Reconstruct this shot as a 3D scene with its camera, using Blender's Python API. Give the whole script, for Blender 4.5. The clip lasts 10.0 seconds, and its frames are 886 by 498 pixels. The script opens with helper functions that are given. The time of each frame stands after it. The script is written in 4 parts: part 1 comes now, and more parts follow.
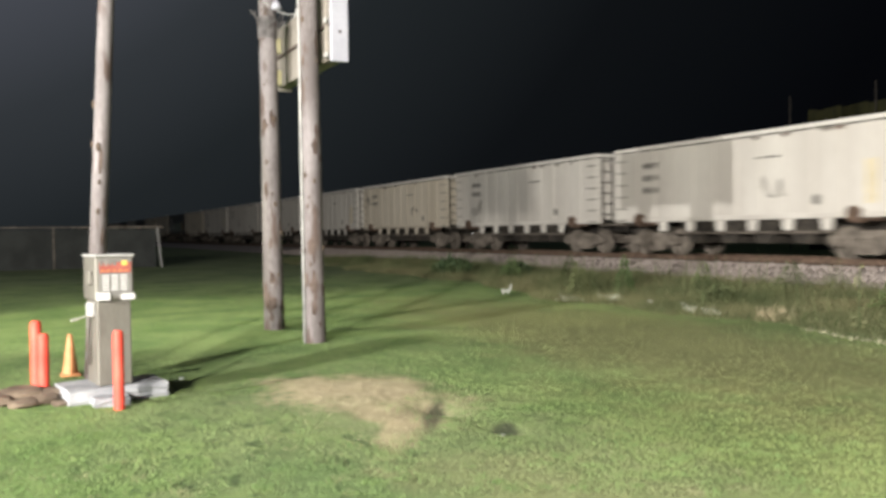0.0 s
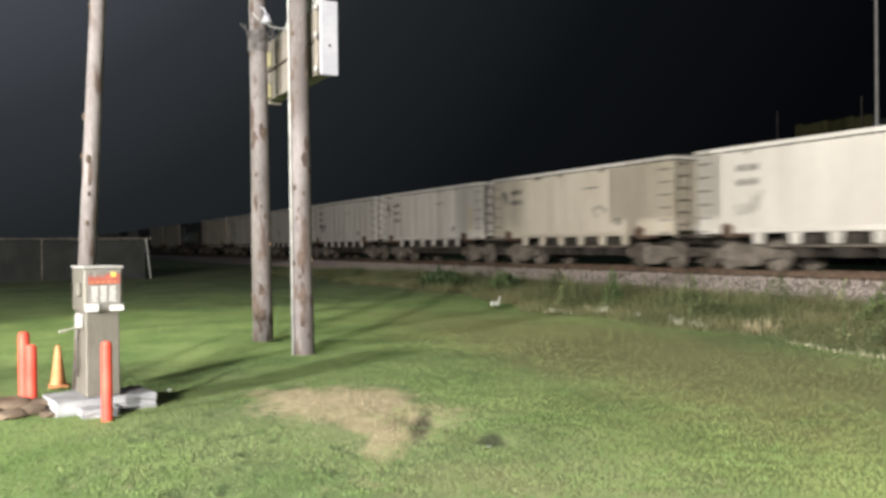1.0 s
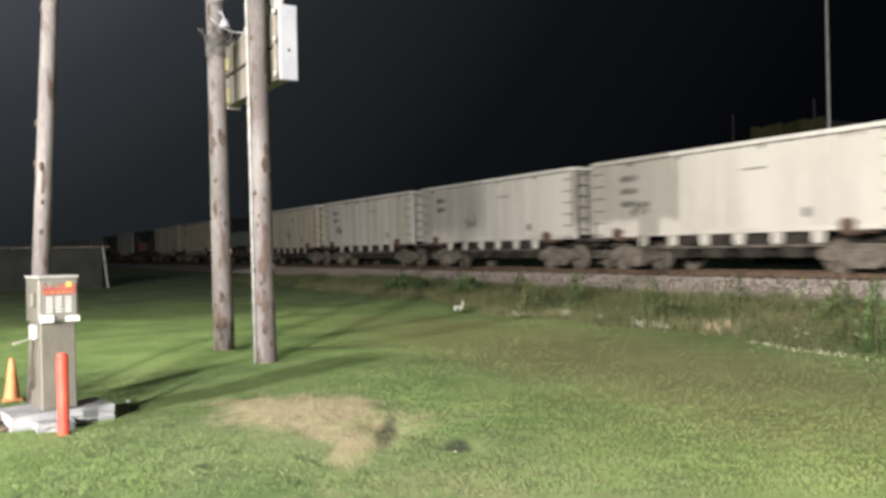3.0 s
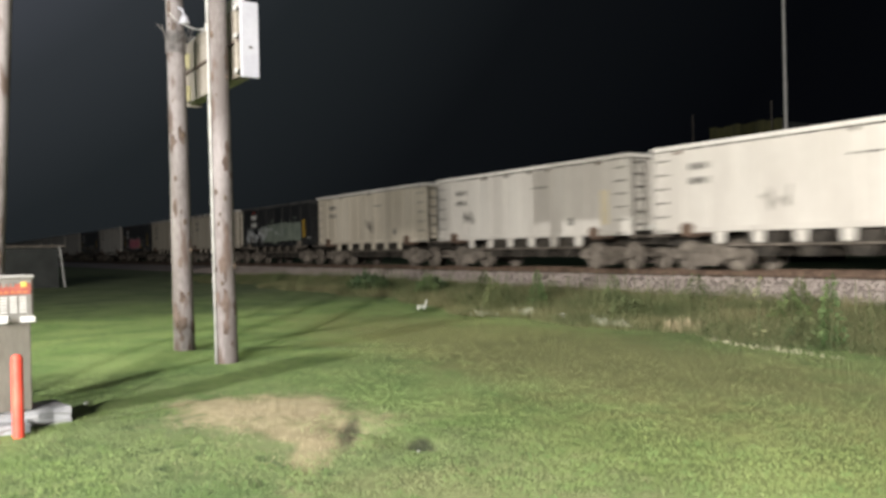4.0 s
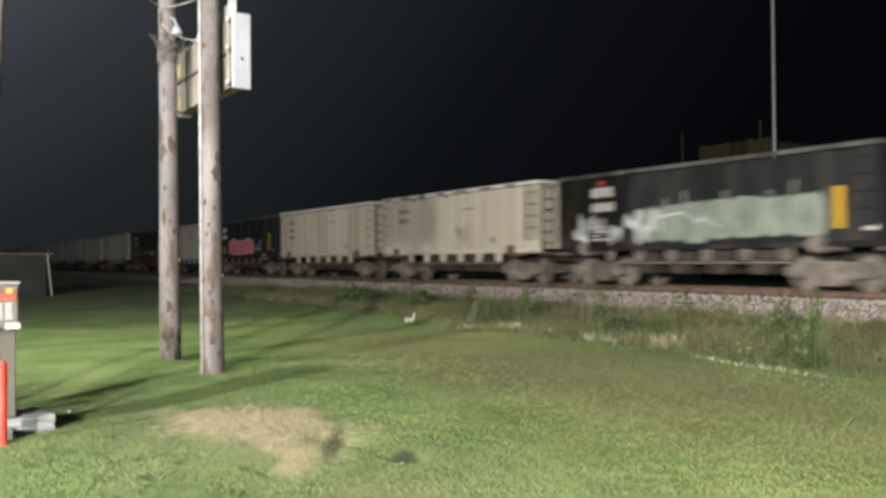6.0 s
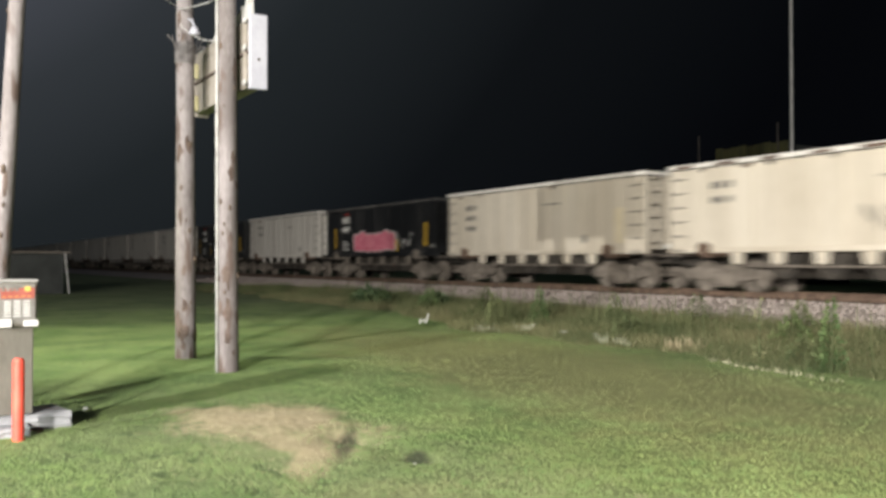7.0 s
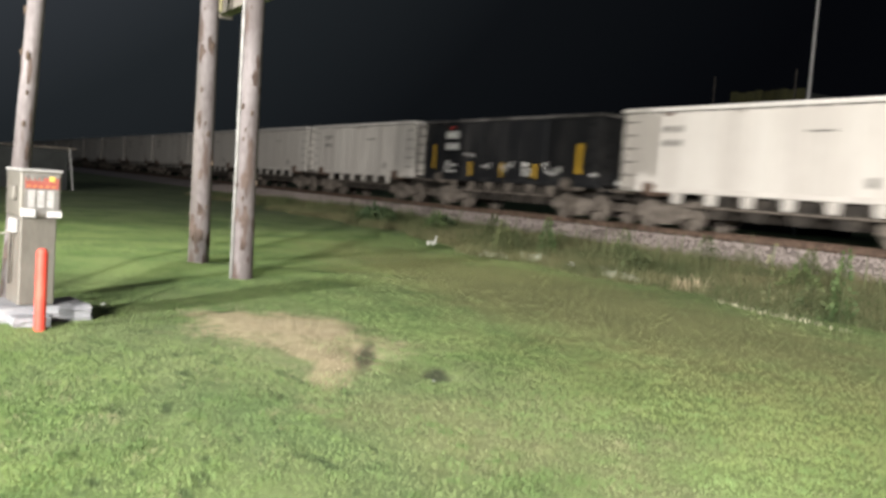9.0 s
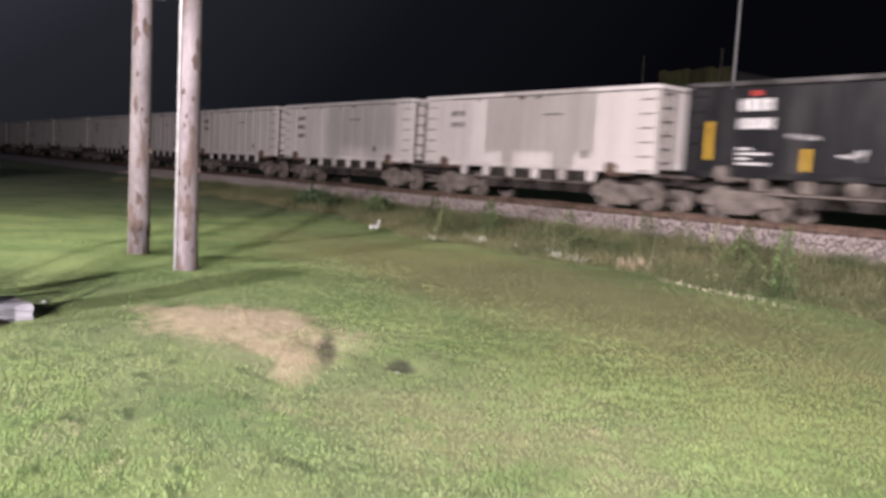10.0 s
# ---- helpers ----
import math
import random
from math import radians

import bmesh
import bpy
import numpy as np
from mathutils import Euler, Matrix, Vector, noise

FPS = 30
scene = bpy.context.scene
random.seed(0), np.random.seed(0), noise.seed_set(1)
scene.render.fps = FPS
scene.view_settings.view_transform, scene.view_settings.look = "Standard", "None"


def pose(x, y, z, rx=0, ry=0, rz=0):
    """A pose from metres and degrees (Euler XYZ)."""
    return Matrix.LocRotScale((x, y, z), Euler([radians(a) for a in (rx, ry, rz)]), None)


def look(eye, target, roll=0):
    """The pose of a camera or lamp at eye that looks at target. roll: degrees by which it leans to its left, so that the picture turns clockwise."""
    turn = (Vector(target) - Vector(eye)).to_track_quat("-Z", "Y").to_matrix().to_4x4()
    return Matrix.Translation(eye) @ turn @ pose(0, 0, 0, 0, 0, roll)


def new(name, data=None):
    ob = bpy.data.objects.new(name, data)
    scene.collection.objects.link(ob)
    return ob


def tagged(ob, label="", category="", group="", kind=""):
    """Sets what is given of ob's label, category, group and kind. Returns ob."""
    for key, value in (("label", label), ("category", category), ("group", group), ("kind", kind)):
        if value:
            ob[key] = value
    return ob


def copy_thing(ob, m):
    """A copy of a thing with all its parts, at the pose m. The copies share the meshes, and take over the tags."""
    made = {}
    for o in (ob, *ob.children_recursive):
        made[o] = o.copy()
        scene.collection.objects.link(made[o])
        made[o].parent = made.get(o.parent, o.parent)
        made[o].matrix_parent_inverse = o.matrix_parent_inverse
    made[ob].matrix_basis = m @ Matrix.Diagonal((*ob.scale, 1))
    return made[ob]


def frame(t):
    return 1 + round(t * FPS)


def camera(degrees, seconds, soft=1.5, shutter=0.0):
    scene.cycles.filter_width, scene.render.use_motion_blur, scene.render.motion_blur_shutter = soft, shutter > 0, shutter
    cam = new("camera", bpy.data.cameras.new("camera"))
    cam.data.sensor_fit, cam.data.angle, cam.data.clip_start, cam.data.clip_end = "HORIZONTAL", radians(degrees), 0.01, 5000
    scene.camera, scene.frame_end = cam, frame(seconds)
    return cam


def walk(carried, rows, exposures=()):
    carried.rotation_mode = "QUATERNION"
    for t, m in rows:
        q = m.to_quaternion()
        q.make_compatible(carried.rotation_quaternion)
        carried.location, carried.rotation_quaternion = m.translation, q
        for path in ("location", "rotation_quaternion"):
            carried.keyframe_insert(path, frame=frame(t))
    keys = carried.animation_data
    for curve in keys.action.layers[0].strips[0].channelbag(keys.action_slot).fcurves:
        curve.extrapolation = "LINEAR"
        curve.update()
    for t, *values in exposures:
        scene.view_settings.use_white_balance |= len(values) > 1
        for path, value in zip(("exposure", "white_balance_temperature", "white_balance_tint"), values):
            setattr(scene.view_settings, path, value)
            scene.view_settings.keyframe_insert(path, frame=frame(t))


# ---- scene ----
cam = camera(54.9, 10.0, soft=3.3, shutter=0.7)
PATH = [
    (0, pose(-0.189, 0.565, 1.704, 88.88, 0.71, 63.33)),
    (0.5, pose(-0.139, 0.561, 1.697, 89.18, 0.33, 61.95)),
    (1, pose(-0.108, 0.552, 1.705, 89.71, 0.54, 62.67)),
    (1.5, pose(-0.133, 0.54, 1.709, 89.89, 0.72, 62.14)),
    (2, pose(-0.158, 0.543, 1.705, 90.07, 1.04, 60.28)),
    (2.5, pose(-0.148, 0.561, 1.709, 89.76, 1.2, 60.55)),
    (2.7, pose(-0.149, 0.562, 1.709, 89.84, 1.208, 60.52)),
    (3.8, pose(-0.155, 0.57, 1.71, 89.94, 1.252, 58.12)),
    (4, pose(-0.156, 0.571, 1.71, 89.85, 1.26, 57.68)),
    (4.5, pose(-0.144, 0.564, 1.714, 89.94, 1.09, 56.57)),
    (5, pose(-0.145, 0.565, 1.709, 90.2, 0.95, 56.84)),
    (5.5, pose(-0.135, 0.565, 1.708, 90.29, 0.86, 55.76)),
    (5.7, pose(-0.114, 0.57, 1.705, 90.69, 0.76, 56.46)),
    (6.8, pose(-0.091, 0.566, 1.7, 90.8, 0.108, 57.59)),
    (7, pose(-0.087, 0.565, 1.699, 90.86, -0.01, 57.97)),
    (7.5, pose(-0.155, 0.478, 1.674, 89.77, -0.87, 58.61)),
    (8, pose(-0.284, 0.326, 1.687, 87.59, -2.3, 57.27)),
    (8.5, pose(-0.29, 0.327, 1.656, 86.08, -3.41, 56.88)),
    (9, pose(-0.309, 0.361, 1.64, 85.83, -4.15, 57.94)),
    (9.5, pose(-0.344, 0.348, 1.64, 84.96, -3.43, 59.63)),
    (9.6, pose(-0.391, 0.309, 1.65, 84.87, -3.43, 57.91)),
    (9.7, pose(-0.42, 0.285, 1.653, 84.89, -3.34, 55.86)),
    (9.8, pose(-0.458, 0.265, 1.658, 84.97, -3.45, 54.88)),
    (9.9, pose(-0.514, 0.252, 1.663, 84.93, -3.24, 53.93)),
    (10, pose(-0.581, 0.221, 1.688, 84.79, -3.29, 53.29)),
]
walk(cam, PATH, [(0, 0.0, 6500, 9), (7.5, 0.0, 6500, 9), (8, 0.0, 6500, 7), (8.5, 0.08, 6200, 22), (9, 0.0, 6400, 11), (9.5, -0.15, 6400, 12), (10, 0.08, 6250, 30)])

# ---- light: night, lamps of a forecourt behind the camera, plus an added fill and spot ----
world = bpy.data.worlds.new("night")
scene.world = world
world.use_nodes = True
wt = world.node_tree
wt.nodes.clear()
w_out = wt.nodes.new("ShaderNodeOutputWorld")
w_bg = wt.nodes.new("ShaderNodeBackground")
w_tc = wt.nodes.new("ShaderNodeTexCoord")
w_dot = wt.nodes.new("ShaderNodeVectorMath")
w_dot.operation = "DOT_PRODUCT"
w_dot.inputs[1].default_value = Vector((-0.84, -0.20, 0.62)).normalized()
w_ramp = wt.nodes.new("ShaderNodeValToRGB")
w_ramp.color_ramp.elements[0].position = 0.42
w_ramp.color_ramp.elements[0].color = (0.0017, 0.0020, 0.0028, 1)
w_ramp.color_ramp.elements[1].position = 1.0
w_ramp.color_ramp.elements[1].color = (0.085, 0.094, 0.115, 1)
for place, colour in ((0.64, (0.0050, 0.0060, 0.0072)), (0.79, (0.0155, 0.0188, 0.0212)), (0.86, (0.0320, 0.0365, 0.0420)), (0.91, (0.0600, 0.0650, 0.0790))):
    w_ramp.color_ramp.elements.new(place).color = (*colour, 1)
wt.links.new(w_tc.outputs["Generated"], w_dot.inputs[0])
wt.links.new(w_dot.outputs["Value"], w_ramp.inputs[0])
wt.links.new(w_ramp.outputs[0], w_bg.inputs[0])
wt.links.new(w_bg.outputs[0], w_out.inputs[0])


def area_lamp(name, eye, target, size, watts, colour, spread=180):
    d = bpy.data.lights.new(name, "AREA")
    d.shape, d.size, d.energy, d.color, d.spread = "DISK", size, watts, colour, radians(spread)
    ob = new(name, d)
    ob.matrix_world = look(eye, target)
    return ob


def spot_lamp(name, eye, target, watts, colour, degrees, blend):
    d = bpy.data.lights.new(name, "SPOT")
    d.energy, d.color, d.spot_size, d.spot_blend, d.shadow_soft_size = watts, colour, radians(degrees), blend, 0.12
    ob = new(name, d)
    ob.matrix_world = look(eye, target)
    return ob


area_lamp("forecourt_lamp", (9.0, -11.5, 5.9), (-4, 14, 0.5), 0.9, 8600, (1.0, 0.925, 0.83), 150)
area_lamp("forecourt_lamp", (-1.8, -13.6, 6.0), (-14, 14, 1.5), 0.22, 4600, (1.0, 0.955, 0.89), 150)
# broad unseen fill, added to lift the black overlaps of the lamps' shadows
area_lamp("canopy_light", (6.0, -14.5, 5.8), (-8, 12, 0.5), 6.0, 4900, (1.0, 0.94, 0.82))
# unseen spot, fixed to no pole, that makes the bright pool on the lawn
spot_lamp("pole_lamp", (-16.0, -5.0, 8.6), (-16.2, 3.6, 0.2), 5600, (1.0, 0.98, 0.70), 46, 0.4)


# ---- materials ----
def mat(name, c1, c2, rough=0.7, metal=0.0, scale=3.0, fine=40.0, bump=0.15, streak=0.0, vary=0.0, spots=None, low=0.38, high=0.66):
    """Two colours mixed by a broad and a fine noise, with bump; streak stretches the broad noise downwards."""
    m = bpy.data.materials.new(name)
    m.use_nodes = True
    t = m.node_tree
    b = t.nodes["Principled BSDF"]
    tc = t.nodes.new("ShaderNodeTexCoord")
    mp = t.nodes.new("ShaderNodeMapping")
    mp.inputs["Scale"].default_value = (1, 1, 1 - streak)
    t.links.new(tc.outputs["Object"], mp.inputs[0])
    info = t.nodes.new("ShaderNodeObjectInfo")
    n1 = t.nodes.new("ShaderNodeTexNoise")
    n1.noise_dimensions = "4D"
    n1.inputs["Scale"].default_value, n1.inputs["Detail"].default_value = scale, 6
    shift = t.nodes.new("ShaderNodeMath")
    shift.operation, shift.inputs[1].default_value = "MULTIPLY", 37.0
    t.links.new(info.outputs["Random"], shift.inputs[0])
    t.links.new(shift.outputs[0], n1.inputs["W"])
    t.links.new(mp.outputs[0], n1.inputs["Vector"])
    n2 = t.nodes.new("ShaderNodeTexNoise")
    n2.inputs["Scale"].default_value, n2.inputs["Detail"].default_value = fine, 4
    t.links.new(mp.outputs[0], n2.inputs["Vector"])
    ramp = t.nodes.new("ShaderNodeValToRGB")
    ramp.color_ramp.elements[0].position, ramp.color_ramp.elements[1].position = low, high
    ramp.color_ramp.elements[0].color, ramp.color_ramp.elements[1].color = (*c1, 1), (*c2, 1)
    mix = t.nodes.new("ShaderNodeMath")
    mix.operation = "MULTIPLY_ADD"
    mix.inputs[1].default_value, mix.inputs[2].default_value = 0.35, -0.17
    t.links.new(n2.outputs["Fac"], mix.inputs[0])
    add = t.nodes.new("ShaderNodeMath")
    t.links.new(n1.outputs["Fac"], add.inputs[0])
    t.links.new(mix.outputs[0], add.inputs[1])
    t.links.new(add.outputs[0], ramp.inputs[0])
    colour = ramp.outputs[0]
    if vary:
        hsv = t.nodes.new("ShaderNodeHueSaturation")
        mr = t.nodes.new("ShaderNodeMapRange")
        mr.inputs["To Min"].default_value, mr.inputs["To Max"].default_value = 1 - vary, 1 + vary * 0.4
        t.links.new(info.outputs["Random"], mr.inputs["Value"])
        t.links.new(mr.outputs[0], hsv.inputs["Value"])
        t.links.new(colour, hsv.inputs["Color"])
        colour = hsv.outputs[0]
    if spots:
        vo = t.nodes.new("ShaderNodeTexNoise")
        vo.inputs["Scale"].default_value, vo.inputs["Detail"].default_value = spots[0], 5
        t.links.new(mp.outputs[0], vo.inputs["Vector"])
        sr = t.nodes.new("ShaderNodeValToRGB")
        sr.color_ramp.elements[0].position, sr.color_ramp.elements[1].position = spots[1], spots[1] + 0.08
        t.links.new(vo.outputs["Fac"], sr.inputs[0])
        mx = t.nodes.new("ShaderNodeMix")
        mx.data_type = "RGBA"
        t.links.new(sr.outputs[0], mx.inputs["Factor"])
        t.links.new(colour, mx.inputs["A"])
        mx.inputs["B"].default_value = (*spots[2], 1)
        colour = mx.outputs["Result"]
    t.links.new(colour, b.inputs["Base Color"])
    b.inputs["Roughness"].default_value, b.inputs["Metallic"].default_value = rough, metal
    if bump:
        bp = t.nodes.new("ShaderNodeBump")
        bp.inputs["Strength"].default_value, bp.inputs["Distance"].default_value = bump, 0.02
        t.links.new(add.outputs[0], bp.inputs["Height"])
        t.links.new(bp.outputs[0], b.inputs["Normal"])
    return m


def glow(name, colour, strength):
    m = bpy.data.materials.new(name)
    m.use_nodes = True
    b = m.node_tree.nodes["Principled BSDF"]
    b.inputs["Base Color"].default_value = (*colour, 1)
    b.inputs["Emission Color"].default_value = (*colour, 1)
    b.inputs["Emission Strength"].default_value = strength
    return m


M_WHITE = mat("dusty white car paint", (0.60, 0.57, 0.535), (0.725, 0.70, 0.66), 0.6, 0, 0.7, 9, 0.05, 0.75, 0.06, (2.2, 0.72, (0.42, 0.34, 0.25)))
M_CHORD = mat("lighter white chord paint", (0.68, 0.66, 0.63), (0.78, 0.76, 0.73), 0.55, 0, 1.5, 12, 0.03)
M_CREAM = mat("dusty cream car paint", (0.56, 0.505, 0.42), (0.70, 0.645, 0.555), 0.6, 0, 0.7, 9, 0.05, 0.75, 0.10, (2.2, 0.72, (0.42, 0.32, 0.21)))
M_BLACK = mat("black car paint", (0.014, 0.015, 0.017), (0.075, 0.073, 0.072), 0.5, 0, 1.1, 12, 0.06, 0.85, 0.2, None, 0.50, 0.80)
M_GREYCHORD = mat("greyer black chord steel", (0.035, 0.034, 0.033), (0.15, 0.145, 0.14), 0.6, 0, 1.5, 12, 0.05)
M_GRIME = mat("dusty undergear steel", (0.10, 0.086, 0.073), (0.25, 0.22, 0.19), 0.85, 0, 4, 30, 0.3)
M_DARKGEAR = mat("dark gear steel", (0.02, 0.018, 0.016), (0.07, 0.06, 0.05), 0.75, 0, 4, 30, 0.3)
M_RUST = mat("rusty brown steel", (0.085, 0.056, 0.042), (0.17, 0.115, 0.085), 0.85, 0, 5, 40, 0.3)
M_MARK = mat("dark stencil paint", (0.12, 0.115, 0.11), (0.24, 0.23, 0.215), 0.7, 0, 6, 30, 0)
M_MARKW = mat("white stencil paint", (0.62, 0.62, 0.60), (0.80, 0.80, 0.78), 0.6, 0, 6, 30, 0)
M_YELLOW = mat("yellow reflective strip", (0.62, 0.38, 0.03), (0.75, 0.48, 0.05), 0.45, 0, 5, 30, 0)
M_FADED = mat("faded yellow strip", (0.62, 0.54, 0.36), (0.74, 0.65, 0.45), 0.6, 0, 2.5, 25, 0)
M_PINK = mat("pink spray paint", (0.66, 0.16, 0.24), (0.80, 0.28, 0.36), 0.55, 0, 3, 25, 0)
M_SPRAY = mat("pale spray paint", (0.30, 0.32, 0.34), (0.66, 0.68, 0.70), 0.55, 0, 2.2, 18, 0)
M_SPRAYG = mat("grey green spray paint", (0.16, 0.20, 0.17), (0.28, 0.32, 0.27), 0.6, 0, 1.6, 18, 0)
M_REDMARK = mat("red stencil paint", (0.45, 0.05, 0.04), (0.60, 0.08, 0.06), 0.6, 0, 6, 30, 0)
M_WOOD = mat("weathered pole wood", (0.118, 0.103, 0.104), (0.236, 0.216, 0.224), 0.85, 0, 2.5, 30, 0.5, 0.7, 0.10, (4.5, 0.55, (0.088, 0.064, 0.056)))
M_FLAKE = mat("dark brown stripped wood", (0.060, 0.042, 0.035), (0.125, 0.094, 0.082), 0.9, 0, 6, 40, 0.4)
M_CONDUIT = mat("pale plastic conduit", (0.36, 0.36, 0.36), (0.48, 0.48, 0.48), 0.5, 0.0, 5, 40, 0.05)
M_SIGNBACK = mat("weathered sign plywood", (0.20, 0.18, 0.155), (0.30, 0.275, 0.25), 0.8, 0, 2, 20, 0.2)
M_SIGNWHITE = mat("white sign metal", (0.31, 0.315, 0.37), (0.38, 0.385, 0.44), 0.45, 0, 2, 20, 0.03)
M_BRACKET = mat("bracket metal in yellow light", (0.48, 0.44, 0.26), (0.58, 0.54, 0.34), 0.5, 0, 4, 30, 0)
M_ZINC = mat("brushed steel cabinet", (0.15, 0.14, 0.125), (0.21, 0.20, 0.18), 0.5, 0.25, 3, 30, 0.04, 0.6)
M_FACE = mat("grey decal panel", (0.17, 0.165, 0.16), (0.21, 0.205, 0.20), 0.5, 0, 4, 30, 0)
M_REDDECAL = mat("red decal", (0.30, 0.08, 0.065), (0.38, 0.12, 0.10), 0.5, 0, 5, 30, 0)
M_YDECAL = mat("yellow decal", (0.60, 0.43, 0.10), (0.66, 0.49, 0.14), 0.5, 0, 5, 30, 0)
M_WDECAL = mat("white sticker", (0.56, 0.56, 0.57), (0.64, 0.64, 0.65), 0.5, 0, 5, 30, 0)
M_ORANGE = mat("orange red bollard paint", (0.68, 0.065, 0.045), (0.80, 0.11, 0.075), 0.5, 0, 4, 25, 0.05)
M_CONE = mat("faded orange cone", (0.46, 0.190, 0.075), (0.57, 0.265, 0.125), 0.6, 0, 6, 30, 0.05)
M_CONCRETE = mat("pale concrete", (0.24, 0.25, 0.275), (0.36, 0.37, 0.40), 0.85, 0, 4, 40, 0.25)
M_STONE = mat("ballast stone", (0.31, 0.265, 0.25), (0.41, 0.36, 0.34), 0.9, 0, 1.2, 14, 0.3)
M_TIE = mat("old timber tie", (0.05, 0.035, 0.025), (0.12, 0.085, 0.06), 0.9, 0, 3, 30, 0.4)
M_HOSE = mat("pale hose", (0.42, 0.41, 0.38), (0.52, 0.51, 0.48), 0.6, 0, 6, 30, 0)
M_DARKCLOTH = mat("grey fence screen", (0.019, 0.022, 0.022), (0.036, 0.040, 0.040), 0.85, 0, 1.5, 20, 0.2)
M_LITTER = mat("white plastic", (0.42, 0.44, 0.44), (0.55, 0.56, 0.56), 0.5, 0, 6, 30, 0.1)
M_OLIVE = mat("olive building cladding", (0.020, 0.022, 0.006), (0.048, 0.046, 0.012), 0.7, 0, 2, 20, 0.1, 0.8)
M_WIRE = mat("cable sheath", (0.30, 0.30, 0.30), (0.44, 0.44, 0.44), 0.6, 0, 6, 30, 0)
M_WRAP = mat("dull grey wire", (0.06, 0.055, 0.056), (0.125, 0.115, 0.118), 0.7, 0, 8, 40, 0.2)
M_BLADE = mat("grass blades", (0.082, 0.154, 0.038), (0.195, 0.273, 0.092), 0.9, 0, 0.9, 4, 0, 0, 0, None, 0.34, 0.66)
M_LUSH = mat("lush grass", (0.066, 0.126, 0.035), (0.182, 0.268, 0.098), 0.9, 0, 0.9, 4, 0, 0, 0, None, 0.34, 0.66)
M_PALE = mat("pale dry grass", (0.17, 0.18, 0.09), (0.28, 0.27, 0.16), 0.9, 0, 1.2, 6, 0)
M_WEED = mat("tall weeds", (0.048, 0.076, 0.026), (0.186, 0.176, 0.090), 0.8, 0, 0.55, 4, 0, 0, 0, None, 0.30, 0.70)
M_STALK = mat("dark weed stalks", (0.038, 0.062, 0.022), (0.115, 0.13, 0.055), 0.85, 0, 0.8, 6, 0, 0, 0, None, 0.30, 0.70)
M_STRAW = mat("dry straw", (0.27, 0.228, 0.145), (0.40, 0.345, 0.225), 0.85, 0, 2, 14, 0.1)
M_BLOOM = mat("pale seed heads", (0.17, 0.17, 0.10), (0.29, 0.29, 0.20), 0.8, 0, 4, 20, 0)
M_FRESH = mat("fresh weed leaves", (0.045, 0.085, 0.026), (0.12, 0.16, 0.055), 0.8, 0, 0.9, 6, 0)
M_BLOSSOM = mat("white blossom", (0.50, 0.52, 0.44), (0.70, 0.72, 0.62), 0.8, 0, 4, 20, 0)
M_SOIL = mat("brown soil", (0.085, 0.062, 0.045), (0.17, 0.13, 0.095), 0.95, 0, 5, 40, 0.5)
M_LEAF = mat("dark shrub leaves", (0.025, 0.05, 0.018), (0.06, 0.09, 0.03), 0.7, 0, 2, 14, 0)


